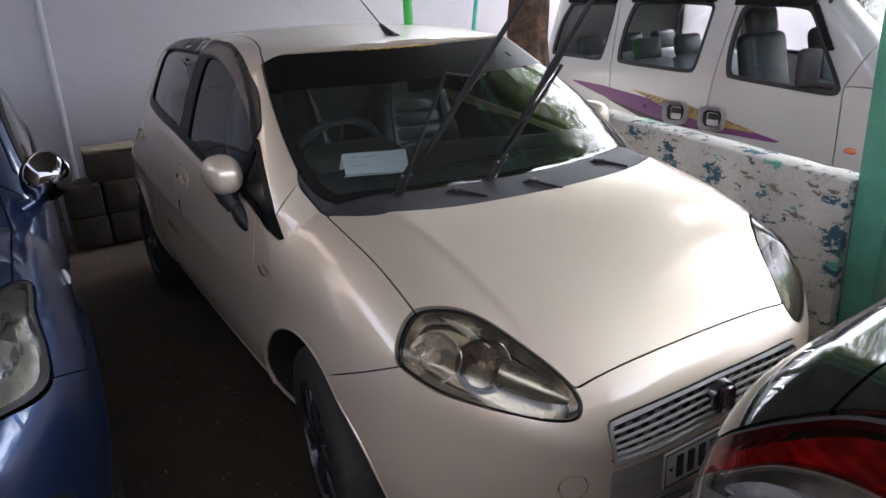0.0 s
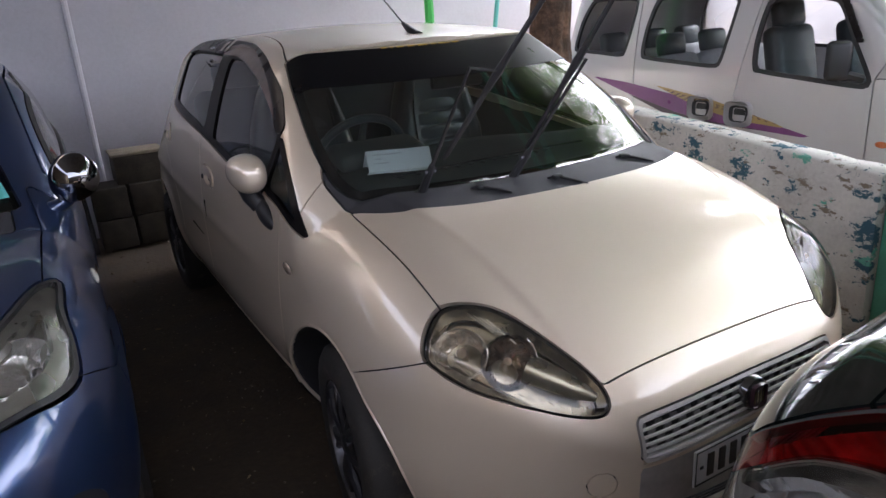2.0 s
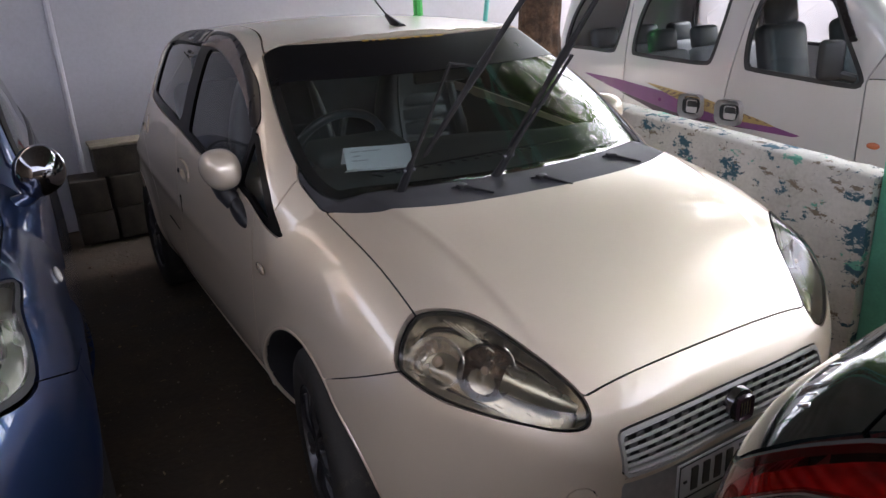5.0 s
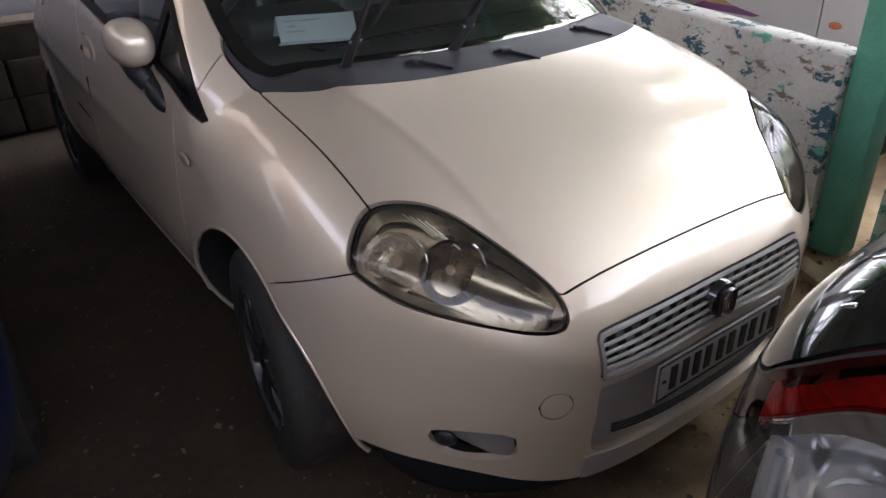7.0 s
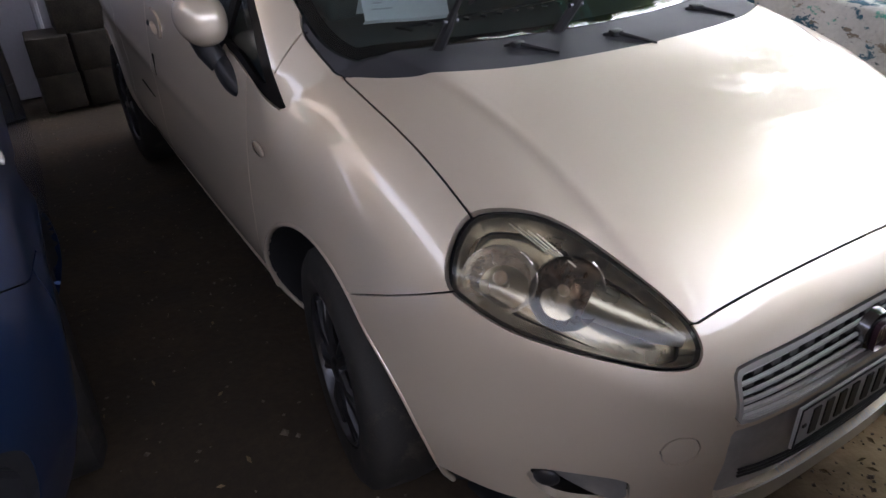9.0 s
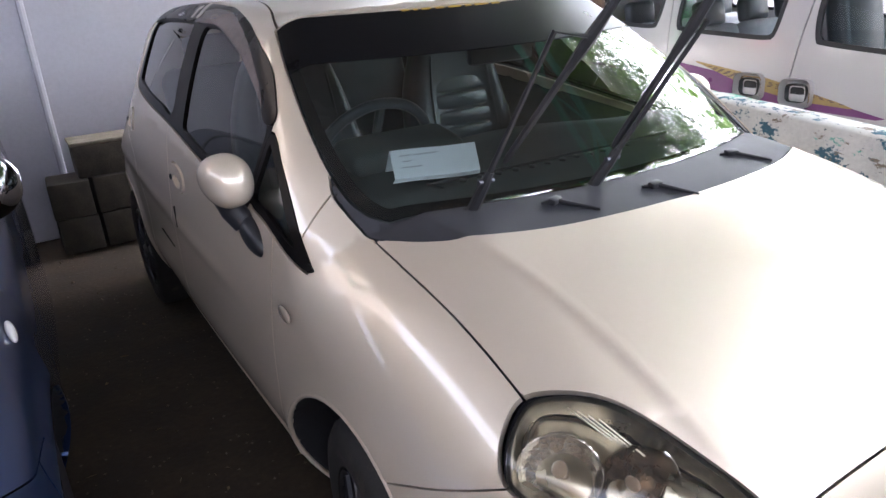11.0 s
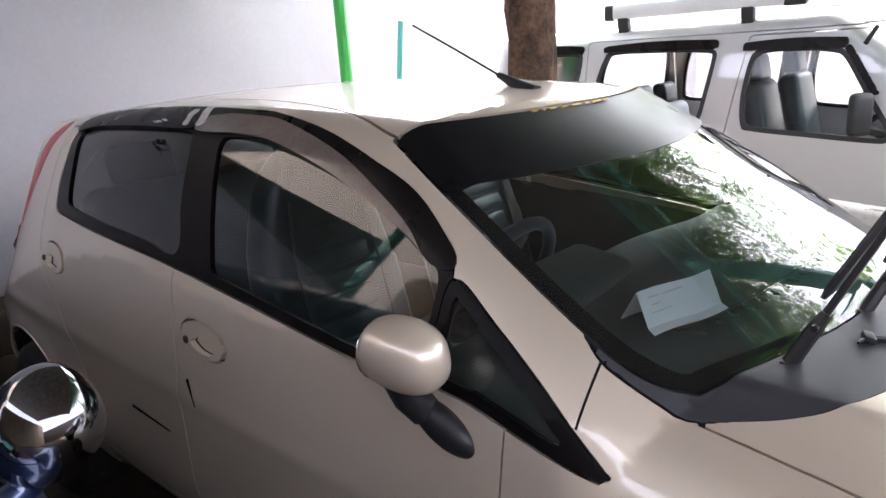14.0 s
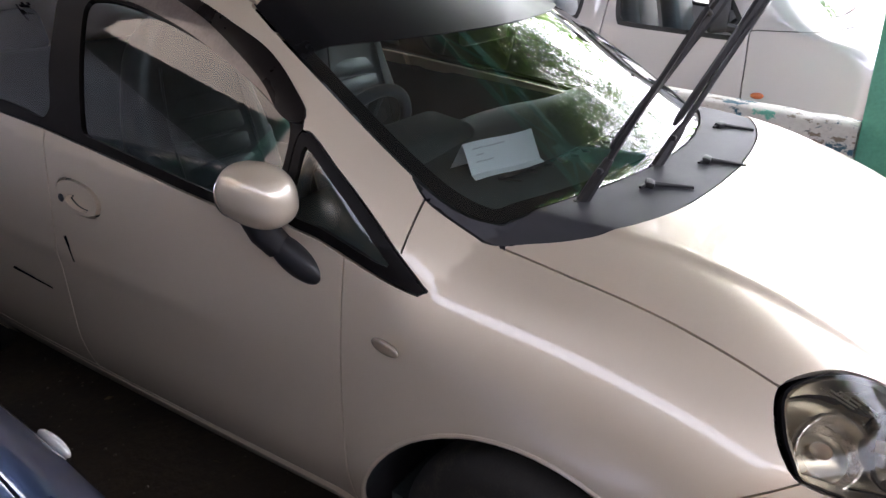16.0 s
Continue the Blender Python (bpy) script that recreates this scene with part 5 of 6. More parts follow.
def cabin(car):
    dash_field = lambda x, y, z: both(both(hatch_body(x, y, z) + 0.035, z - 1.035 - 0.02 * np.cos(x * 5) + 0.12 * np.clip(y - 1.25, 0, 1), 0.03), both(y - 1.45 - 0.25 * np.clip(0.9 - z, 0, 1) * -0.4, 0.70 - z, 0.03), 0.06)
    d = sheet("dashboard", skin(dash_field, (-0.85, 0.6, 0.6), (0.85, 1.6, 1.2), 0.024), M["dash"], car)
    on_dash = lambda x, y: Vector((x, y, top_of(dash_field, x, y)))
    line = lambda x: 0.962 + 0.50 * x * x
    rail = [on_dash(x, line(x)) + Vector((0, 0, 0.003)) for x in np.linspace(-0.44, 0.30, 19)]
    part("demister_rail", tube([on_dash(-0.425, 1.012)] + rail, 0.004, sides=6), M["plastic"], d)
    for k in range(12):
        x = -0.37 + 0.042 * k
        p = on_dash(x, line(x) - 0.016)
        part("demister_vent", box((0.020, 0.016, 0.006), tuple(p + Vector((0, 0, 0.002))), 0.002, (4, 0, 45)), M["plastic"], d)
    bm = box((0.34, 0.16, 0.07), (-0.36, 1.34, 1.05), 0.03, (10, 0, 0), segments=3)
    part("instrument_hood", bm, M["dash"], d)
    part("floor_carpet", box((1.40, 2.3, 0.02), (0, 2.1, 0.30), 0), M["dash"], car)
    c = pose(-0.35, 1.53, 1.00, -62, 0, 0)
    ring = [c @ Vector((0.182 * math.cos(a), 0.182 * math.sin(a), 0)) for a in [i * math.pi / 24 for i in range(49)]]
    sw = part("steering_wheel", tube(ring, 0.016, sides=10, caps=False), M["leather"], car)
    part("hub", ellipsoid(c, (0.07, 0.06, 0.035)), M["dash"], sw)
    for a in (0, math.pi, -math.pi / 2):
        part("spoke", tube([c @ Vector((0.04 * math.cos(a), 0.04 * math.sin(a), 0)), c @ Vector((0.178 * math.cos(a), 0.178 * math.sin(a), 0))], 0.014, sides=8), M["dash"], sw)
    part("column", tube([c @ Vector((0, 0, 0)), (-0.35, 1.32, 0.93)], 0.035), M["dash"], sw)
    seat(-0.36, 1.86), seat(0.36, 1.90)
    part("rear_bench", box((1.25, 0.5, 0.18), (0, 2.75, 0.55), 0.06, segments=3), M["leather"], car)
    part("rear_backrest", box((1.22, 0.16, 0.58), (0, 3.05, 0.88), 0.06, (-18, 0, 0), segments=3), M["leather"], car)
    for x in (-0.36, 0.36):
        part("rear_headrest", box((0.25, 0.09, 0.16), (x, 3.15, 1.22), 0.04, (-18, 0, 0), segments=3), M["leather"], car)
    part("rear_view_mirror", box((0.22, 0.03, 0.06), (0, 1.36, 1.27), 0.012), M["plastic"], car)
    part("aerial", tube([(0, 1.645, 1.415), (0.0, 1.71, 1.448), (0, 1.76, 1.472)], [0.028, 0.015, 0.008], sides=12), M["plastic"], car)
    part("aerial_rod", tube([(0, 1.74, 1.462), (0.02, 1.92, 1.545), (0.04, 2.10, 1.625)], 0.0034, sides=6), M["plastic"], car)
    # lettering in a script that cannot be read: plain bars
    for k, w in enumerate((0.025, 0.012, 0.032, 0.03, 0.045, 0.022, 0.05, 0.03)):
        x = -0.235 + sum((0.025, 0.012, 0.032, 0.03, 0.045, 0.022, 0.05, 0.03)[:k]) + 0.011 * k
        y = 1.475 + 0.42 * x * x
        z = float(hatch_cabin(np.array([x]), np.array([y]))[0])
        part("letter_bar", box((w, 0.0065, 0.002), (x + w / 2, y, z + 0.0012), 0, (29, 0, 4)), M["gold"], car)
    # door scratches
    for (y0, z0), (y1, z1) in (((2.15, 0.80), (2.118, 0.735)), ((2.49, 0.628), (2.285, 0.612))):
        xa, xb = (-float(hatch_side(np.array([v]), np.array([w]))[0]) - 0.0008 for v, w in ((y0, z0), (y1, z1)))
        part("scratch", tube([(xa, y0, z0), (xb, y1, z1)], [0.004, 0.002], sides=5), M["film"], car)


M["smoked"] = material("dull_facetted_reflector", (0.30, 0.25, 0.22), 0.10, 0.95, vary=0.5, scale=26, bump=0.008, fine=60, dirt=(0.05, 0.04, 0.035))
M["lamp_grey"] = material("silvered_lamp_housing", (0.42, 0.40, 0.34), 0.28, 0.85, vary=0.25, scale=14, bump=0.003, fine=30)
M["amber"] = material("tinted_bulb", (0.42, 0.32, 0.25), 0.15, coat=1.0)
M["pale_lens"] = material("pale_lens_plastic", (0.26, 0.21, 0.16), 0.15, coat=1.0)
M["mirror"] = material("mirror_glass", (0.9, 0.9, 0.92), 0.01, 1.0, vary=0.0)
headlights(car, lamp_meshes)
front_trim(car, grille_mesh)
for s in (-1, 1):
    mirror(car, s)
    wheel(car, s, WHEEL_F, -8)
    wheel(car, s, WHEEL_R, 0)
wipers(car)
skirts(car)
visors(car)
cabin(car)


def paper():
    p = thing("paper_sheet", "folded white sheet of paper propped on the dashboard", "paper", pose(0, 0, 0))
    a, b = Vector((-0.508, 1.108, 1.110)), Vector((-0.305, 1.052, 1.106))
    bm = bmesh.new()
    rows = []
    for off in ((0.0, 0.03, -0.055), (0, 0.0, 0.0), (-0.004, -0.026, -0.062), (-0.02, -0.045, -0.064)):
        rows.append([bm.verts.new(a.lerp(b, i / 8) + Vector(off) + Vector((0, 0.004 * math.sin(i * 0.9), 0))) for i in range(9)])
    for r, q in zip(rows, rows[1:]):
        for i in range(8):
            bm.faces.new((r[i], r[i + 1], q[i + 1], q[i]))
    sh = part("sheet", bm, M["paper"], p)
    sm = sh.modifiers.new("thick", "SOLIDIFY")
    sm.thickness = 0.0008
    d, n = (b - a).normalized(), Vector((-0.004, -0.026, -0.062)).normalized()
    for k, (u, v, w) in enumerate(((0.02, 0.014, 0.028), (0.055, 0.014, 0.06), (0.025, 0.028, 0.022), (0.02, 0.042, 0.016), (0.04, 0.042, 0.03))):
        c = a + d * (u + w / 2) + n * v + Vector((-0.001, -0.003, 0.001))
        part("line_bar", box((w, 0.0008, 0.003), c, 0, (22, 0, -15)), M["ink"], p)


paper()
# ---- the silver van beyond the low wall ----
VAN_W = (outline([(1.93, 1.045), (1.945, 1.20), (1.915, 1.40), (1.87, 1.450), (1.70, 1.462), (1.50, 1.442), (1.43, 1.40), (1.32, 1.22), (1.205, 1.03), (1.215, 0.975), (1.30, 0.968), (1.60, 0.992), (1.87, 1.017)]),
         outline([(2.865, 1.10), (2.85, 1.28), (2.80, 1.44), (2.74, 1.488), (2.5, 1.490), (2.20, 1.478), (2.105, 1.455), (2.10, 1.40), (2.13, 1.22), (2.165, 1.07), (2.22, 1.035), (2.5, 1.046), (2.80, 1.066)]),
         outline([(3.585, 1.13), (3.54, 1.32), (3.46, 1.46), (3.40, 1.494), (3.2, 1.497), (2.99, 1.490), (2.95, 1.45), (2.97, 1.28), (3.015, 1.11), (3.07, 1.078), (3.3, 1.088), (3.54, 1.10)]))


def van():
    ob = thing("van", "silver van with dark window visors and a purple side stripe", "van", pose(*VAN_AT, 0))
    f = van_body
    mesh = skin(f, (-0.85, 0.3, 0.1), (0.85, 4.0, 1.75), 0.028)

    def take(field, gap=0.004):
        nonlocal mesh
        a, mesh = split(mesh, field, gap, f)
        return a

    ws = take(lambda x, y, z: np.maximum.reduce([1.075 - z, z - 1.555, np.abs(x) - 0.60 + 0.10 * (z - 1.1), y - 1.5]), 0.006)
    sheet("windscreen", lifted(ws, f, -0.004), M["tinted"], ob).visible_shadow = False
    for s in (-1, 1):
        on = lambda x, s=s: 0.35 - s * x
        for k, shape in enumerate(VAN_W):
            w = take(lambda x, y, z: np.maximum(inside(y, z, shape), on(x)), 0.0)
            fr = sheet("side_window", panel(keep(w, lambda x, y, z: -inside(y, z, shape) - 0.026), f, 0.02, -0.002), M["plastic"], ob, "van side window with a black rubber frame")
            sheet("pane", lifted(keep(w, lambda x, y, z: inside(y, z, shape) + 0.026), f, -0.012), M["van_glass"], fr).visible_shadow = False
        door = take(lambda x, y, z: np.maximum.reduce([y - 2.10 + 0.17 * np.clip((z - 0.55) / 0.95, 0, 1.2), 1.185 - y + np.clip(z - 1.02, 0, 1) * -0.52, 0.40 - z, z - 1.525, on(x)]), 0.007)
        sheet("front_door", panel(door, f, 0.02), M["silver"], ob)
        slide = take(lambda x, y, z: np.maximum.reduce([y - 2.915, 0.40 - z, z - 1.545, on(x), 1.2 - y]), 0.007)
        sheet("sliding_door", panel(slide, f, 0.02), M["silver"], ob)
        hood = take(lambda x, y, z: np.maximum.reduce([y - 1.19, z - 1.025, on(x)]), 0.005)
        sheet("front_quarter", panel(hood, f, 0.02), M["silver"], ob)
    sheet("body_shell", panel(mesh, f, 0.02), M["silver"], ob)

    # visors, handles, stripe, marker, mirror, on the side towards the wall
    side = skin(f, (-0.85, 0.9, 0.5), (-0.5, 3.75, 1.62), 0.022)
    side = keep(side, lambda x, y, z: np.maximum.reduce([0.95 - y, y - 3.7, 0.52 - z, z - 1.6, x + 0.52]))
    for (a, b, z0, z1) in ((1.44, 1.955, 1.435, 1.485), (2.09, 2.80, 1.462, 1.512), (2.94, 3.46, 1.475, 1.522)):
        m = keep(side, lambda x, y, z: np.maximum.reduce([a - y, y - b, z0 + 0.02 * (y - a) - z, z - z1 - 0.012 * np.sin((y - a) / (b - a) * math.pi)]), 0, f)
        sheet("window_visor", panel(m, f, 0.012, 0.014), M["visor"], ob)
    m = keep(side, lambda x, y, z: np.maximum.reduce([np.abs((y - 1.435) - (z - 1.435) * 0.62) - 0.020, z - 1.45, 1.20 - z]), 0, f)
    sheet("window_visor", panel(m, f, 0.012, 0.014), M["visor"], ob)

    fine = skin(f, (-0.80, 1.40, 0.62), (-0.68, 3.45, 0.97), 0.007)

    def stripe(name, pts, mat, lift):
        sh = np.array(pts)
        m = keep(fine, lambda x, y, z: inside(y, z, sh), 0, f)
        sheet(name, panel(m, f, 0.001, lift), M[mat], ob)

    stripe("stripe", [(3.35, 0.925), (2.98, 0.900), (2.3, 0.815), (1.80, 0.735), (1.505, 0.678), (1.56, 0.668), (2.3, 0.690), (2.7, 0.76), (3.05, 0.84)], "purple", 0.0012)
    stripe("stripe", [(2.72, 0.900), (2.2, 0.832), (1.75, 0.735), (1.66, 0.708), (2.0, 0.720), (2.3, 0.770)], "ochre", 0.0024)
    stripe("stripe", [(3.0, 0.825), (2.5, 0.725), (2.25, 0.695), (1.6, 0.671), (2.2, 0.682), (2.6, 0.705)], "dark_decal", 0.0026)
    for k in range(4):
        y0 = 2.62 - 0.05 * k
        stripe("stripe", [(y0, 0.878 - 0.017 * k), (y0 - 0.75, 0.764 - 0.012 * k), (y0 - 0.75, 0.760 - 0.012 * k), (y0, 0.872 - 0.017 * k)], "dark_decal", 0.0034)
    for yc, zc in ((2.285, 0.775), (1.99, 0.765)):
        x = -0.745
        h = part("door_handle", box((0.012, 0.185, 0.155), (x, yc, zc), 0.045, segments=4), M["silver"], ob, "recessed door handle")
        part("recess", box((0.010, 0.12, 0.10), (x - 0.004, yc, zc), 0.03, segments=3), M["plastic"], h)
        part("grip", box((0.016, 0.11, 0.05), (x - 0.006, yc - 0.01, zc - 0.03), 0.012), M["silver"], h)
    part("side_marker", ellipsoid(pose(-0.745, 1.10, 0.685), (0.008, 0.035, 0.018)), M["orange"], ob)
    bm = box((0.05, 0.13, 0.21), (0, 0, 0), 0.03, segments=3)
    bmesh.ops.transform(bm, matrix=pose(-0.845, 1.33, 1.12, 0, 0, 50), verts=bm.verts)
    mi = part("door_mirror", bm, M["plastic"], ob, "boxy black door mirror")
    part("mirror_arm", tube([(-0.74, 1.25, 1.02), (-0.82, 1.31, 1.05)], 0.025), M["plastic"], mi)
    part("vent", box((0.006, 0.10, 0.022), (-0.665, 1.345, 1.49), 0.004, (-60, 0, 0)), M["plastic"], ob)

    # seats and wheel inside
    for y, xs in ((1.85, (-0.38, 0.38)), (2.75, (-0.4, 0.05, 0.45)), (3.35, (-0.4, 0.05, 0.45))):
        for x in xs:
            z = 0.62
            mat = M["leather"] if y < 2 else M["grey_leather"]
            top = 1.28 if y < 2 else 1.08
            st = part("seat", box((0.42, 0.45, 0.16), (x, y - 0.2, z), 0.05, segments=3), mat, ob)
            part("backrest", box((0.40, 0.13, top - z), (x, y + 0.05, (top + z) / 2), 0.055, (-12, 0, 0), segments=3), mat, st)
            part("headrest", box((0.25, 0.10, 0.17), (x, y + 0.14 if y > 2 else y + 0.12, top + 0.06), 0.04, (-12, 0, 0), segments=3), M["leather"], st)
    part("dashboard", box((1.25, 0.35, 0.30), (0, 1.13, 0.88), 0.06, segments=3), M["dash"], ob)
    part("floor_panel", box((1.3, 3.0, 0.03), (0, 2.2, 0.42)), M["dash"], ob)
    ring = [pose(0.36, 1.42, 1.02, -40, 0, 0) @ Vector((0.19 * math.cos(a), 0.19 * math.sin(a), 0)) for a in [i * math.pi / 16 for i in range(33)]]
    part("steering_wheel", tube(ring, 0.014, sides=8, caps=False), M["plastic"], ob)
    for s in (-1, 1):
        for y in (0.95, 3.1):
            part("tyre", spun([(-0.08, 0.18), (-0.085, 0.25), (-0.06, 0.285), (0.06, 0.285), (0.085, 0.25), (0.08, 0.18)], "x", 32, (s * 0.66, y, 0.285)), M["rubber"], ob)


def roof_rack():
    r = thing("roof_rack", "white aluminium roof rack with black end caps", "roof rack", pose(VAN_AT[0], 0, 0))
    x = -0.60
    rail = part("side_rail", box((0.05, 1.05, 0.085), (x, 2.26, 1.712), 0.012), M["white_metal"], r)
    part("end_cap", box((0.056, 0.12, 0.098), (x, 1.72, 1.712), 0.016), M["plastic"], rail)
    part("end_cap", box((0.056, 0.07, 0.095), (x, 2.79, 1.712), 0.016), M["plastic"], rail)
    for y in (1.96, 2.70):
        part("foot", box((0.05, 0.07, 0.115), (x + 0.005, y, 1.625), 0.01, (0, -12, 0)), M["plastic"], rail)
    part("far_rail", tube([(0.6, 1.72, 1.675), (0.6, 2.8, 1.675)], 0.014), M["white_metal"], r)
    for y in (1.85, 2.05, 2.25, 2.45, 2.65):
        part("cross_bar", tube([(-0.6, y, 1.685), (0.6, y, 1.675)], 0.012), M["white_metal"], r)


M["van_glass"] = pane("van_glass", (0.95, 0.97, 0.97), 1.0, 0.006, 1.5)
van()
roof_rack()
# ---- the blue hatchback ----
BLUE_LAMP = outline([(0.741, 1.072), (0.747, 1.02), (0.740, 0.945), (0.746, 0.872), (0.738, 0.800), (0.695, 0.730), (0.625, 0.668), (0.54, 0.615), (0.46, 0.585), (0.43, 0.61), (0.47, 0.70), (0.55, 0.81), (0.62, 0.91), (0.69, 1.025)])
BLUE_FOG = outline([(0.705, 0.535), (0.735, 0.47), (0.720, 0.36), (0.66, 0.34), (0.55, 0.40), (0.50, 0.47), (0.56, 0.52), (0.65, 0.56)])


def blue_car():
    ob = thing("blue_car", "metallic blue hatchback with chrome door mirrors, parked on dirt", "car", pose(*BLUE_AT, 0))
    f = blue_body
    mesh = skin(blue_shell, (-0.95, 0.3, 0.1), (0.95, 4.35, 1.6), 0.024)

    def take(field, gap=0.004):
        nonlocal mesh
        a, mesh = split(mesh, field, gap, f)
        return a

    def well(x, y, z):
        return np.maximum(np.minimum(np.hypot(y - 1.26, z - 0.3), np.hypot(y - 3.75, z - 0.3)) - 0.3665, z - 0.75)

    w, mesh = split(mesh, well)
    for lo, hi in ((0, 2.5), (2.5, 5)):
        sheet("wheel_arch_liner", keep(w, lambda x, y, z: np.maximum(lo - y, y - hi)), M["plastic"], ob)
    base = lambda x: 1.365 + 0.28 * x * x
    ws = take(lambda x, y, z: np.maximum.reduce([base(x) - y, y - 2.02 - 0.25 * x * x, np.abs(x) - lerp(y, [1.3, 1.5, 2.1], [0.66, 0.69, 0.56]), 1.0 - z]), 0.006)
    sheet("windscreen", lifted(ws, f, -0.004), M["tinted"], ob, "dark tinted windscreen").visible_shadow = False
    cowl = take(lambda x, y, z: np.maximum.reduce([y - base(x), base(x) - 0.09 - y, np.abs(x) - 0.66, 0.95 - z]), 0.005)
    sheet("cowl", panel(cowl, f), M["cowl"], ob)
    for s in (-1, 1):
        on = lambda x, s=s: 0.2 - s * x
        lampf = lambda x, y, z: np.maximum(inside(np.abs(x), y, BLUE_LAMP), 0.6 - z)
        lm = take(lambda x, y, z: np.maximum(lampf(x, y, z), on(x)), 0.006)
        lamp = sheet("headlight", panel(keep(lm, lambda x, y, z: -lampf(x, y, z) - 0.012), f, 0.02), M["plastic"], ob, "swept back headlight with a chrome surround")
        inner = keep(lm, lambda x, y, z: lampf(x, y, z) + 0.012)
        sheet("lens", lifted(inner, f, 0.001), M["clear_lens"], lamp).visible_shadow = False
        sheet("housing", lifted(inner, f, -0.07), M["reflector"], lamp)
        sheet("bezel", panel(keep(inner, lambda x, y, z: -(lampf(x, y, z) + 0.045)), f, 0.045, -0.015), M["lamp_grey"], lamp)
        sheet("chrome_line", panel(keep(inner, lambda x, y, z: np.abs(lampf(x, y, z) + 0.047) - 0.004), f, 0.01, -0.008), M["chrome"], lamp)
        part("main_beam_bowl", cup(0.085, 0.06, pose(s * 0.645, 0.80, 0.80, -34, 0, s * 35)), M["reflector"], lamp)
        part("bulb", ellipsoid(pose(s * 0.655, 0.80, 0.79), (0.018, 0.018, 0.018), 14, 10), M["chrome"], lamp)
        fg = take(lambda x, y, z: np.maximum.reduce([inside(np.abs(x), z, BLUE_FOG), on(x), y - 0.9]), 0.0)
        fr = sheet("fog_recess", panel(keep(fg, lambda x, y, z: -inside(np.abs(x), z, BLUE_FOG) - 0.02), f, 0.07, -0.002), M["plastic"], ob)
        sheet("recess_back", lifted(fg, f, -0.06), M["plastic"], fr)
        glass = outline([(1.80, 1.06), (1.78, 1.10), (2.1, 1.30), (2.5, 1.40), (3.2, 1.40), (3.5, 1.33), (3.45, 1.15), (3.2, 1.11), (2.4, 1.08)])
        gl = take(lambda x, y, z: np.maximum.reduce([inside(y, z, glass), on(x), blue_side(y, z) - np.abs(x) - 0.05]), 0.005)
        rim = lambda x, y, z: -inside(y, z, glass) - 0.022
        wf = sheet("side_window", panel(keep(gl, rim), f, 0.01, 0.001), M["gloss_black"], ob, "dark tinted side glass in a black frame")
        sheet("pane", lifted(keep(gl, lambda x, y, z: -rim(x, y, z)), f, -0.006), M["tinted"], wf).visible_shadow = False
        line = [(s * (float(blue_side(np.array([y]), np.array([z]))[0]) + 0.001), y, z) for y, z in ((1.80, 1.055), (2.1, 1.067), (2.4, 1.078), (2.8, 1.092), (3.2, 1.108), (3.45, 1.145))]
        part("chrome_strip", tube(line, 0.006, sides=6), M["cap_chrome"], ob)
        cut = lambda y, z: y - np.where(z > 0.97, 1.60, 1.76)
        wing = take(lambda x, y, z: np.maximum.reduce([cut(y, z), 0.70 + 0.45 * (0.93 - np.minimum(y, 0.95)) - z + np.where(y > 1.1, -1, 0), on(x), blue_side(y, z) - np.abs(x) - 0.115]), 0.004)
        sheet("front_wing", panel(wing, f, 0.016), M["blue"], ob)
        door = take(lambda x, y, z: np.maximum.reduce([y - 2.75, 1.7 - y, 0.36 - z, on(x), blue_side(y, z) - np.abs(x) - 0.06, z - 1.42]), 0.005)
        sheet("front_door", panel(door, f, 0.016), M["blue"], ob)
        # chrome mirror, side repeater
        m = pose(s * 0.850, 1.57, 1.088, -8, s * 22, s * -14)
        bm = ellipsoid(m, (0.074, 0.080, 0.084), 32, 20)
        for v in bm.verts:
            q = m.inverted() @ v.co
            q.z *= 1 - 0.25 * max(0, s * q.x / 0.1)
            if q.y > 0.04:
                q.y = 0.04 + (q.y - 0.04) * 0.1
            v.co = m @ q
        mi = part("door_mirror", bm, M["cap_chrome"], ob, "chrome capped door mirror")
        part("mirror_glass", ellipsoid(m @ pose(0, 0.047, 0), (0.065, 0.004, 0.075)), M["mirror"], mi)
        part("mirror_arm", tube([(s * 0.76, 1.56, 1.00), (s * 0.80, 1.57, 1.01), (s * 0.84, 1.57, 1.045)], [0.026, 0.022, 0.028], sides=10), M["blue"], mi)
        part("side_repeater", ellipsoid(pose(s * 0.832, 1.27, 0.848, 16, s * -14, 0), (0.010, 0.034, 0.019)), M["pale_clear"], ob)
        part("door_grip", tube([(s * 0.845, 2.48, 0.985), (s * 0.868, 2.55, 0.99), (s * 0.868, 2.62, 0.995), (s * 0.845, 2.69, 1.0)], 0.013, sides=8), M["chrome"], ob)
        for y in (1.26, 3.75):
            ty = part("tyre", spun([(-0.09, 0.19), (-0.095, 0.26), (-0.07, 0.305), (0.07, 0.305), (0.095, 0.26), (0.09, 0.19)], "x", 40, (s * 0.745, y, 0.305)), M["rubber"], ob)
            part("wheel_cover", spun([(0.0, 0.19), (0.05, 0.185), (0.055, 0.05), (0.05, 0.01)] if s > 0 else [(0.0, 0.19), (-0.05, 0.185), (-0.055, 0.05), (-0.05, 0.01)], "x", 32, (s * 0.77, y, 0.305)), M["alloy"], ty)
    hood = take(lambda x, y, z: np.maximum.reduce([y - base(x) + 0.09, 0.60 - y, np.abs(x) - 0.745, 0.76 - z]), 0.006)
    sheet("bonnet", panel(hood, f, 0.02), M["blue"], ob)
    bumper = take(lambda x, y, z: np.minimum(y - 0.58, np.maximum(y - 1.0, z - 0.80)), 0.004)
    sheet("front_bumper", panel(bumper, f, 0.016), M["blue"], ob)
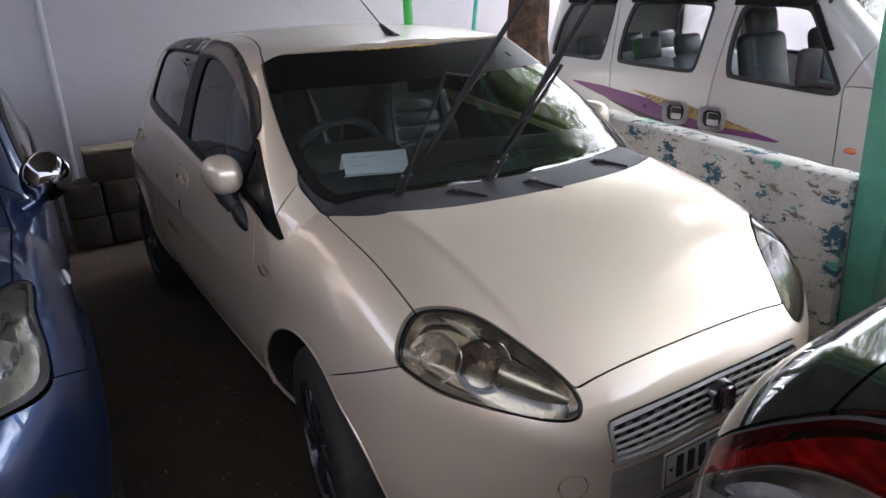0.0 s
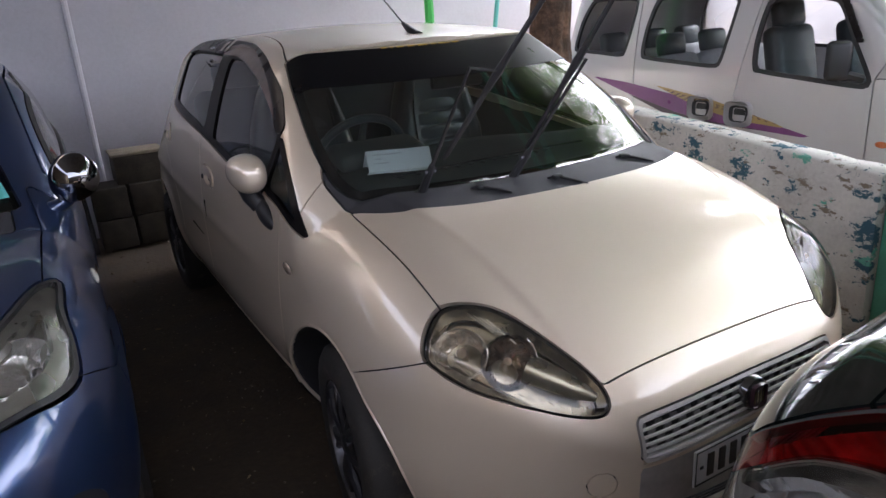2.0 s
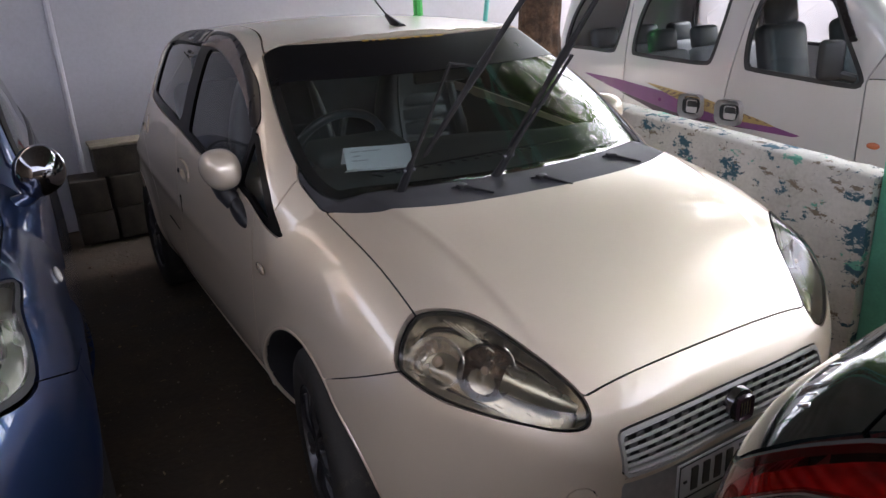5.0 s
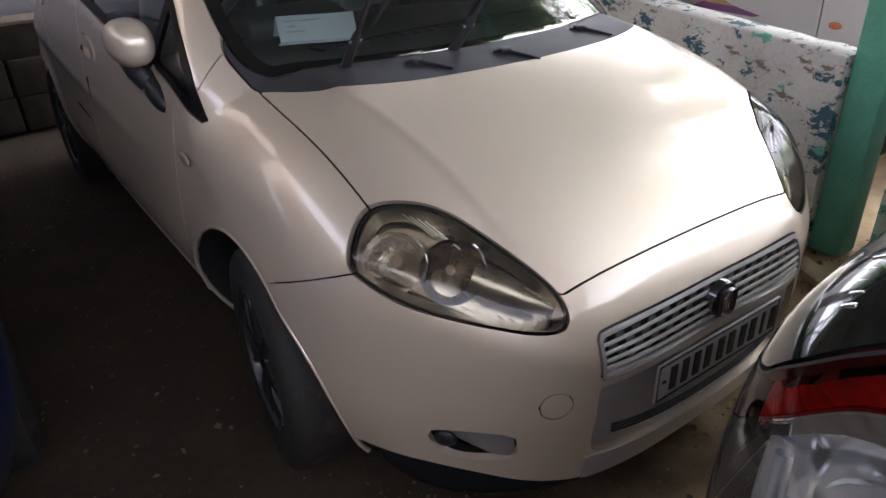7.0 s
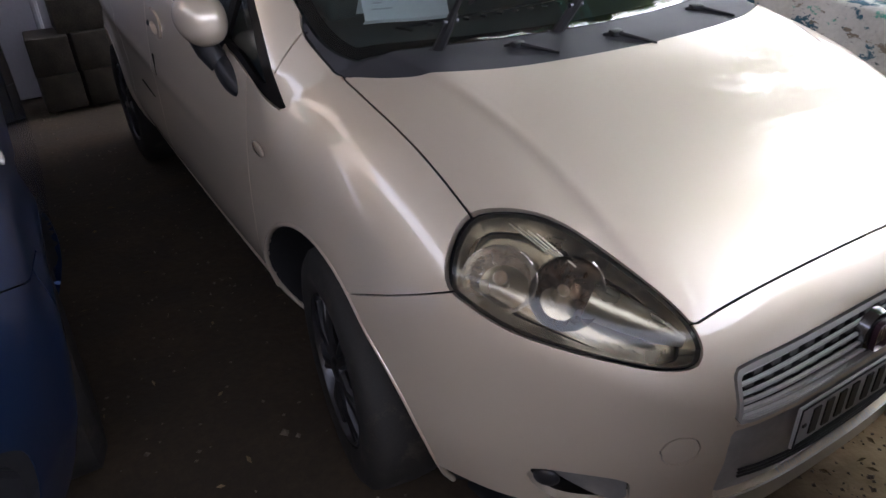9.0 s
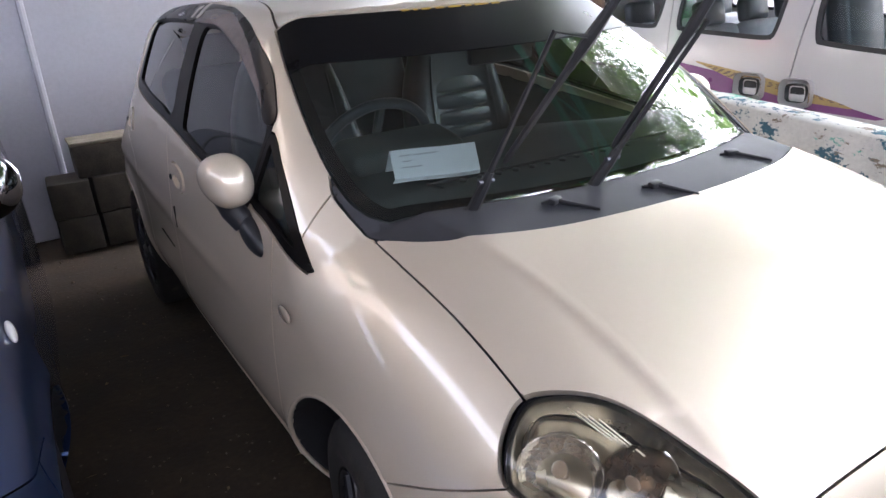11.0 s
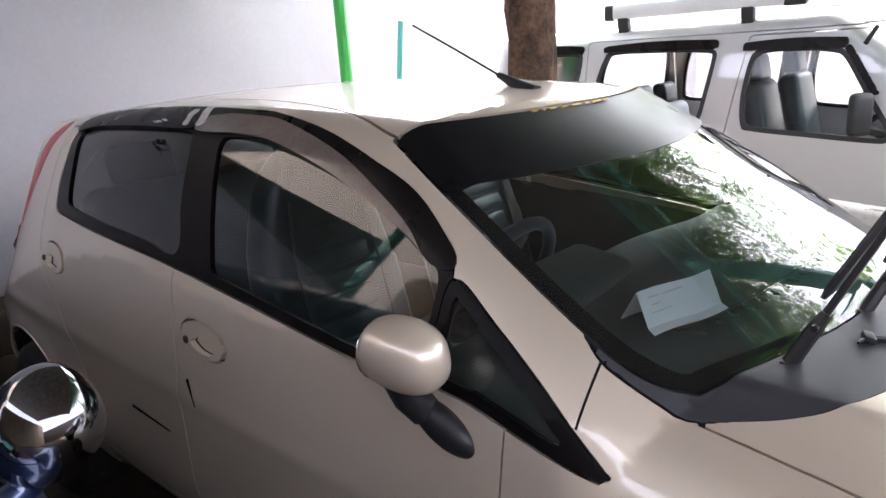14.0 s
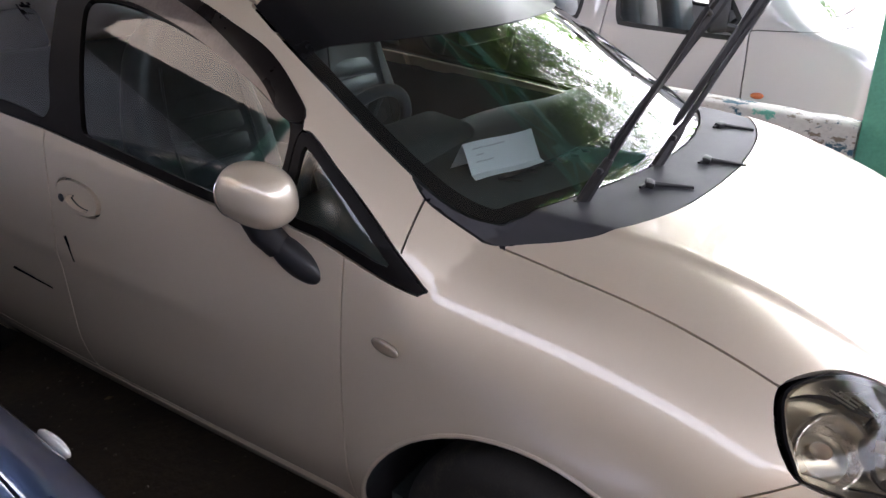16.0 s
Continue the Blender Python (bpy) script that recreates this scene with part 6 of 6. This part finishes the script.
    sheet("body_shell", panel(mesh, f, 0.016), M["blue"], ob)
    part("inner_floor", box((1.4, 2.6, 0.03), (0, 2.9, 0.35)), M["dash"], ob)
    part("dashboard", box((1.3, 0.45, 0.25), (0, 1.75, 0.90), 0.06, segments=3), M["dash"], ob)
    for x in (-0.36, 0.36):
        part("seat_back", box((0.48, 0.15, 0.70), (x, 2.65, 0.85), 0.06, (-12, 0, 0), segments=3), M["leather"], ob)
    part("windscreen_sticker", box((0.085, 0.002, 0.07), (0.615, 1.545, 1.085), 0, (-58, 0, 14)), M["teal"], ob, "small teal paper sticker")


M["cap_chrome"] = material("dark_tinted_chrome", (0.22, 0.22, 0.24), 0.05, 1.0, vary=0.05)
M["pale_clear"] = material("clear_repeater_plastic", (0.62, 0.60, 0.56), 0.12, coat=1.0)
blue_car()
# ---- the black car across the front ----
def dark_top(x):
    return curve(np.abs(x), [0.25, 0.50, 0.57, 0.615, 0.674, 0.713, 0.735, 0.80], [1.045, 1.032, 1.018, 1.000, 0.968, 0.935, 0.910, 0.875])


def dark_split(x):
    return curve(np.abs(x), [0.25, 0.45, 0.53, 0.58, 0.62, 0.67, 0.749, 0.80], [1.000, 0.993, 0.984, 0.972, 0.957, 0.922, 0.842, 0.79])


def black_car():
    ob = thing("black_car", "glossy black saloon with red and clear tail lamps", "car", pose(*DARK_AT, 0, 0, 0, 90))
    f = dark_body
    mesh = skin(f, (-0.95, -0.1, 0.1), (0.95, 3.8, 1.6), 0.022)

    def take(field, gap=0.004):
        nonlocal mesh
        a, mesh = split(mesh, field, gap, f)
        return a

    back = take(lambda x, y, z: np.maximum.reduce([1.14 + 0.05 * x * x - z, z - 1.36, np.abs(x) - 0.56, 2.0 - y]), 0.006)
    sheet("rear_window", lifted(back, f, -0.004), M["tinted"], ob, "dark rear screen").visible_shadow = False
    for s in (-1, 1):
        zone = lambda x, y, z: np.maximum.reduce([z - dark_top(x), 0.34 - s * x, 3.12 + 0.10 * (0.9 - z) - y, 0.62 - z])
        lm = take(zone, 0.005)
        lamp = sheet("tail_lamp", panel(keep(lm, lambda x, y, z: -zone(x, y, z) - 0.006), f, 0.015), M["plastic"], ob, "large tail lamp, red above and clear below")
        body = keep(lm, lambda x, y, z: zone(x, y, z) + 0.006)
        red, clear = split(body, lambda x, y, z: dark_split(x) - z, 0.002)
        sheet("red_lens", lifted(red, f, 0.001), M["red_lens"], lamp, "red lens").visible_shadow = False
        sheet("clear_lens", lifted(clear, f, 0.001), M["clear_lens"], lamp, "clear lens").visible_shadow = False
        sheet("red_reflector", lifted(red, f, -0.030), M["red_reflector"], lamp)
        sheet("reflector", lifted(clear, f, -0.050), M["facet_reflector"], lamp)
        edge = keep(body, lambda x, y, z: np.maximum.reduce([np.abs(dark_split(x) - z - 0.006) - 0.010, 0.42 - np.abs(x), np.abs(x) - 0.70]))
        sheet("chrome_line", panel(edge, f, 0.03, -0.002), M["chrome"], lamp)
        # bowl, divider and ribs behind the clear lens
        part("bowl", cup(0.105, 0.07, pose(s * 0.52, 3.555, 0.845, 0, 0, 180 - s * 30)), M["facet_reflector"], lamp)
        bar = [(s * (0.655 - 0.02 * u), 3.50 + 0.035 * u, 0.885 - 0.17 * u) for u in (0, 0.25, 0.5, 0.75, 1)]
        part("divider", tube(bar, 0.010, sides=10), M["facet_reflector"], lamp)
        for k in range(5):
            rib = [(s * (0.43 + 0.20 * u), 3.592 - 0.055 * u * u, 0.862 - 0.011 * k + 0.006 * u) for u in (0, 0.25, 0.5, 0.75, 1)]
            part("rib", tube(rib, 0.0028, sides=6), M["clear_rib"], lamp)
        part("bulb", ellipsoid(pose(s * 0.52, 3.56, 0.80), (0.016, 0.016, 0.020), 12, 8), M["amber"], lamp)
        glass = outline([(1.25, 1.05), (1.30, 1.10), (1.5, 1.28), (1.9, 1.32), (2.15, 1.27), (2.40, 1.14), (2.35, 1.08), (1.8, 1.06)])
        gl = take(lambda x, y, z: np.maximum.reduce([inside(y, z, glass), 0.2 - s * x, dark_side(y, z) - np.abs(x) - 0.05]), 0.005)
        sheet("side_window", lifted(gl, f, -0.006), M["tinted"], ob).visible_shadow = False
        part("chrome_strip", tube([(s * 0.785, 1.2, 1.02), (s * 0.79, 1.8, 1.03), (s * 0.775, 2.4, 1.05)], 0.008, sides=8), M["chrome"], ob)
        for y in (0.75, 3.0):
            part("tyre", spun([(-0.08, 0.19), (-0.085, 0.25), (-0.06, 0.295), (0.06, 0.295), (0.085, 0.25), (0.08, 0.19)], "x", 36, (s * 0.70, y, 0.295)), M["rubber"], ob)
    # raised lettering that cannot be read: plain chrome bars
    for k in range(5):
        u = k / 4
        part("letter_bar", box((0.018, 0.010, 0.006), (0.692 + 0.018 * u, 3.346 - 0.100 * u, 0.992 + 0.021 * u), 0.002, (0, 26, 8)), M["chrome"], ob)
    hatch = take(lambda x, y, z: np.maximum.reduce([0.55 - z, np.abs(x) - 0.60, 2.78 - y]), 0.006)
    sheet("tailgate", panel(hatch, f, 0.016), M["black_paint"], ob)
    bumper = take(lambda x, y, z: np.maximum.reduce([z - 0.60, 2.95 - y]), 0.005)
    sheet("rear_bumper", panel(bumper, f, 0.016), M["black_paint"], ob)
    sheet("body_shell", panel(mesh, f, 0.016), M["black_paint"], ob)


def ribbed_red():
    """Red reflector behind the lens: fine ribs with brighter cells."""
    m = material("ribbed_red_reflector", (0.90, 0.14, 0.12), 0.35, 0.15, vary=0.5, scale=16, bump=0.003, fine=40, dirt=(0.18, 0.015, 0.015))
    n, l = m.node_tree.nodes, m.node_tree.links
    w, tc, bp = n.new("ShaderNodeTexWave"), n.new("ShaderNodeTexCoord"), n.new("ShaderNodeBump")
    w.bands_direction = "Z"
    w.inputs["Scale"].default_value, w.inputs["Distortion"].default_value = 34.0, 0.6
    l.new(tc.outputs["Object"], w.inputs["Vector"])
    bp.inputs["Distance"].default_value = 0.004
    l.new(w.outputs[1], bp.inputs["Height"])
    l.new(bp.outputs[0], n["Principled BSDF"].inputs["Normal"])
    return m


M["red_reflector"] = ribbed_red()
M["clear_rib"] = material("clear_moulded_rib", (0.62, 0.61, 0.58), 0.2, 0.2, coat=1.0)
M["facet_reflector"] = material("facetted_lamp_reflector", (0.92, 0.92, 0.91), 0.24, 0.55, vary=0.10, scale=10, bump=0.008, fine=30)
black_car()
# ---- the tree by the low wall, and foliage beyond ----
def leaves(centres, per, spread, size, rng):
    """Leaf blades round each centre: points and faces."""
    c = np.repeat(np.array(centres), per, 0)
    n = len(c)
    p = c + rng.normal(0, 1, (n, 3)) * spread
    a = rng.normal(0, 1, (n, 3))
    a /= np.linalg.norm(a, axis=1)[:, None]
    b = np.cross(a, rng.normal(0, 1, (n, 3)))
    b /= np.linalg.norm(b, axis=1)[:, None]
    s = size * rng.uniform(0.6, 1.4, (n, 1))
    pts = np.stack([p - a * s, p + b * s * 0.42, p + a * s, p - b * s * 0.42], 1).reshape(-1, 3)
    return pts, np.arange(n * 4).reshape(n, 4)


def foliage(name, pts, faces, parent, label=""):
    me = bpy.data.meshes.new(name)
    me.from_pydata(pts.tolist(), [], faces.tolist())
    me.materials.append(M["leaf"])
    ob = new(name, me)
    ob.parent = parent
    return tagged(ob, label)


def tree():
    rng = np.random.default_rng(4)
    t = thing("tree", "leafy tree with a rough brown trunk beside the low wall", "tree", pose(1.46, 2.61, 0))
    pts = [(0, 0, 0), (0.02, 0, 0.6), (0.0, 0.02, 1.3), (0.03, 0.02, 2.0), (0.16, 0, 3.0), (0.6, -0.1, 4.0)]
    bm = tube(pts, [0.17, 0.13, 0.12, 0.125, 0.11, 0.09], sides=24)
    bmesh.ops.subdivide_edges(bm, edges=bm.edges, cuts=4, use_grid_fill=True)
    for v in bm.verts:
        d = Vector((v.co.x, v.co.y, 0)).normalized()
        v.co += d * (0.014 * noise.noise((v.co.x * 34, v.co.y * 34, v.co.z * 6)) + 0.016 * noise.noise(v.co * 4))
    part("trunk", bm, M["bark"], t)
    tips = []
    for k in range(34):
        end = np.array([rng.uniform(0.3, 3.6), rng.uniform(-4.6, 1.3), rng.uniform(3.5, 5.6)])
        start = np.array([0.3, -0.05, 3.3]) + rng.uniform(0, 1) * np.array([0.3, -0.05, 0.7])
        mid = (start + end) / 2 + np.array([0, 0, 0.35])
        line = [start * (1 - u) ** 2 + 2 * mid * u * (1 - u) + end * u * u for u in np.linspace(0, 1, 7)]
        part("limb", tube(line, [0.055, 0.046, 0.038, 0.03, 0.022, 0.014, 0.008], sides=7), M["bark"], t)
        for u in (0.45, 0.6, 0.75, 0.9, 1.0):
            base = start * (1 - u) ** 2 + 2 * mid * u * (1 - u) + end * u * u
            for _ in range(4):
                tips.append(base + rng.normal(0, 0.42, 3) * [1, 1, 0.6])
    for k in range(16):
        end = np.array([rng.uniform(-0.1, 1.3), rng.uniform(-4.4, 1.6), rng.uniform(3.1, 4.6)])
        start = np.array([0.16, 0.0, 2.9])
        mid = (start + end) / 2 + np.array([0.1, 0, 0.5])
        line = [start * (1 - u) ** 2 + 2 * mid * u * (1 - u) + end * u * u for u in np.linspace(0, 1, 7)]
        part("limb", tube(line, [0.05, 0.042, 0.034, 0.027, 0.02, 0.013, 0.007], sides=7), M["bark"], t)
        for u in (0.5, 0.65, 0.8, 0.9, 1.0):
            base = start * (1 - u) ** 2 + 2 * mid * u * (1 - u) + end * u * u
            for _ in range(9):
                tips.append(base + rng.normal(0, 0.42, 3) * [0.8, 1.1, 0.7])
    for k in range(12):
        end = np.array([rng.uniform(0.6, 2.4), rng.uniform(-2.8, -0.3), rng.uniform(3.7, 5.0)])
        start = np.array([0.5, -0.08, 3.8])
        line = [start * (1 - u) + end * u + np.array([0, 0, 0.5 * u * (1 - u)]) for u in np.linspace(0, 1, 6)]
        part("limb", tube(line, [0.045, 0.036, 0.028, 0.021, 0.014, 0.007], sides=7), M["bark"], t)
        for u in (0.45, 0.6, 0.75, 0.9, 1.0):
            for _ in range(5):
                tips.append(start * (1 - u) + end * u + rng.normal(0, 0.34, 3) * [1, 1, 0.7])
    low = []
    for k in range(20):
        end = np.array([rng.uniform(1.0, 5.0), rng.uniform(-3.6, 1.7), rng.uniform(2.35, 3.7)])
        start = np.array([0.5, -0.08, 3.8])
        mid = (start + end) / 2 + np.array([0, 0, 0.7])
        line = [start * (1 - u) ** 2 + 2 * mid * u * (1 - u) + end * u * u for u in np.linspace(0, 1, 7)]
        part("limb", tube(line, [0.045, 0.038, 0.031, 0.024, 0.018, 0.011, 0.006], sides=7), M["bark"], t)
        for u in (0.55, 0.7, 0.82, 0.92, 1.0):
            base = start * (1 - u) ** 2 + 2 * mid * u * (1 - u) + end * u * u
            for _ in range(2):
                low.append(base + rng.normal(0, 0.32, 3) * [1, 1, 0.45])
    p, f = leaves(tips, 170, 0.14, 0.025, rng)
    p2, f2 = leaves(low, 110, 0.10, 0.025, rng)
    p, f = np.concatenate([p, p2]), np.concatenate([f, f2 + len(p)])
    foliage("crown", p, f, t, "loose crown of small green leaves")


def far_tree(x, y, h, seed):
    rng = np.random.default_rng(seed)
    t = thing("far_tree", "green tree beyond the boundary wall", "tree", pose(x, y, 0))
    part("trunk", tube([(0, 0, 0), (0.1, 0, h * 0.5), (0, 0.1, h * 0.8)], [0.2, 0.15, 0.06]), M["bark"], t)
    tips = [np.array([0, 0, h * 0.75]) + rng.normal(0, 1, 3) * [h * 0.22, h * 0.22, h * 0.15] for _ in range(90)]
    p, f = leaves(tips, 26, h * 0.05, 0.14, rng)
    foliage("crown", p, f, t)


tree()
far_tree(11.5, 5.6, 5.2, 11)
far_tree(13.5, -2.5, 5.0, 12)
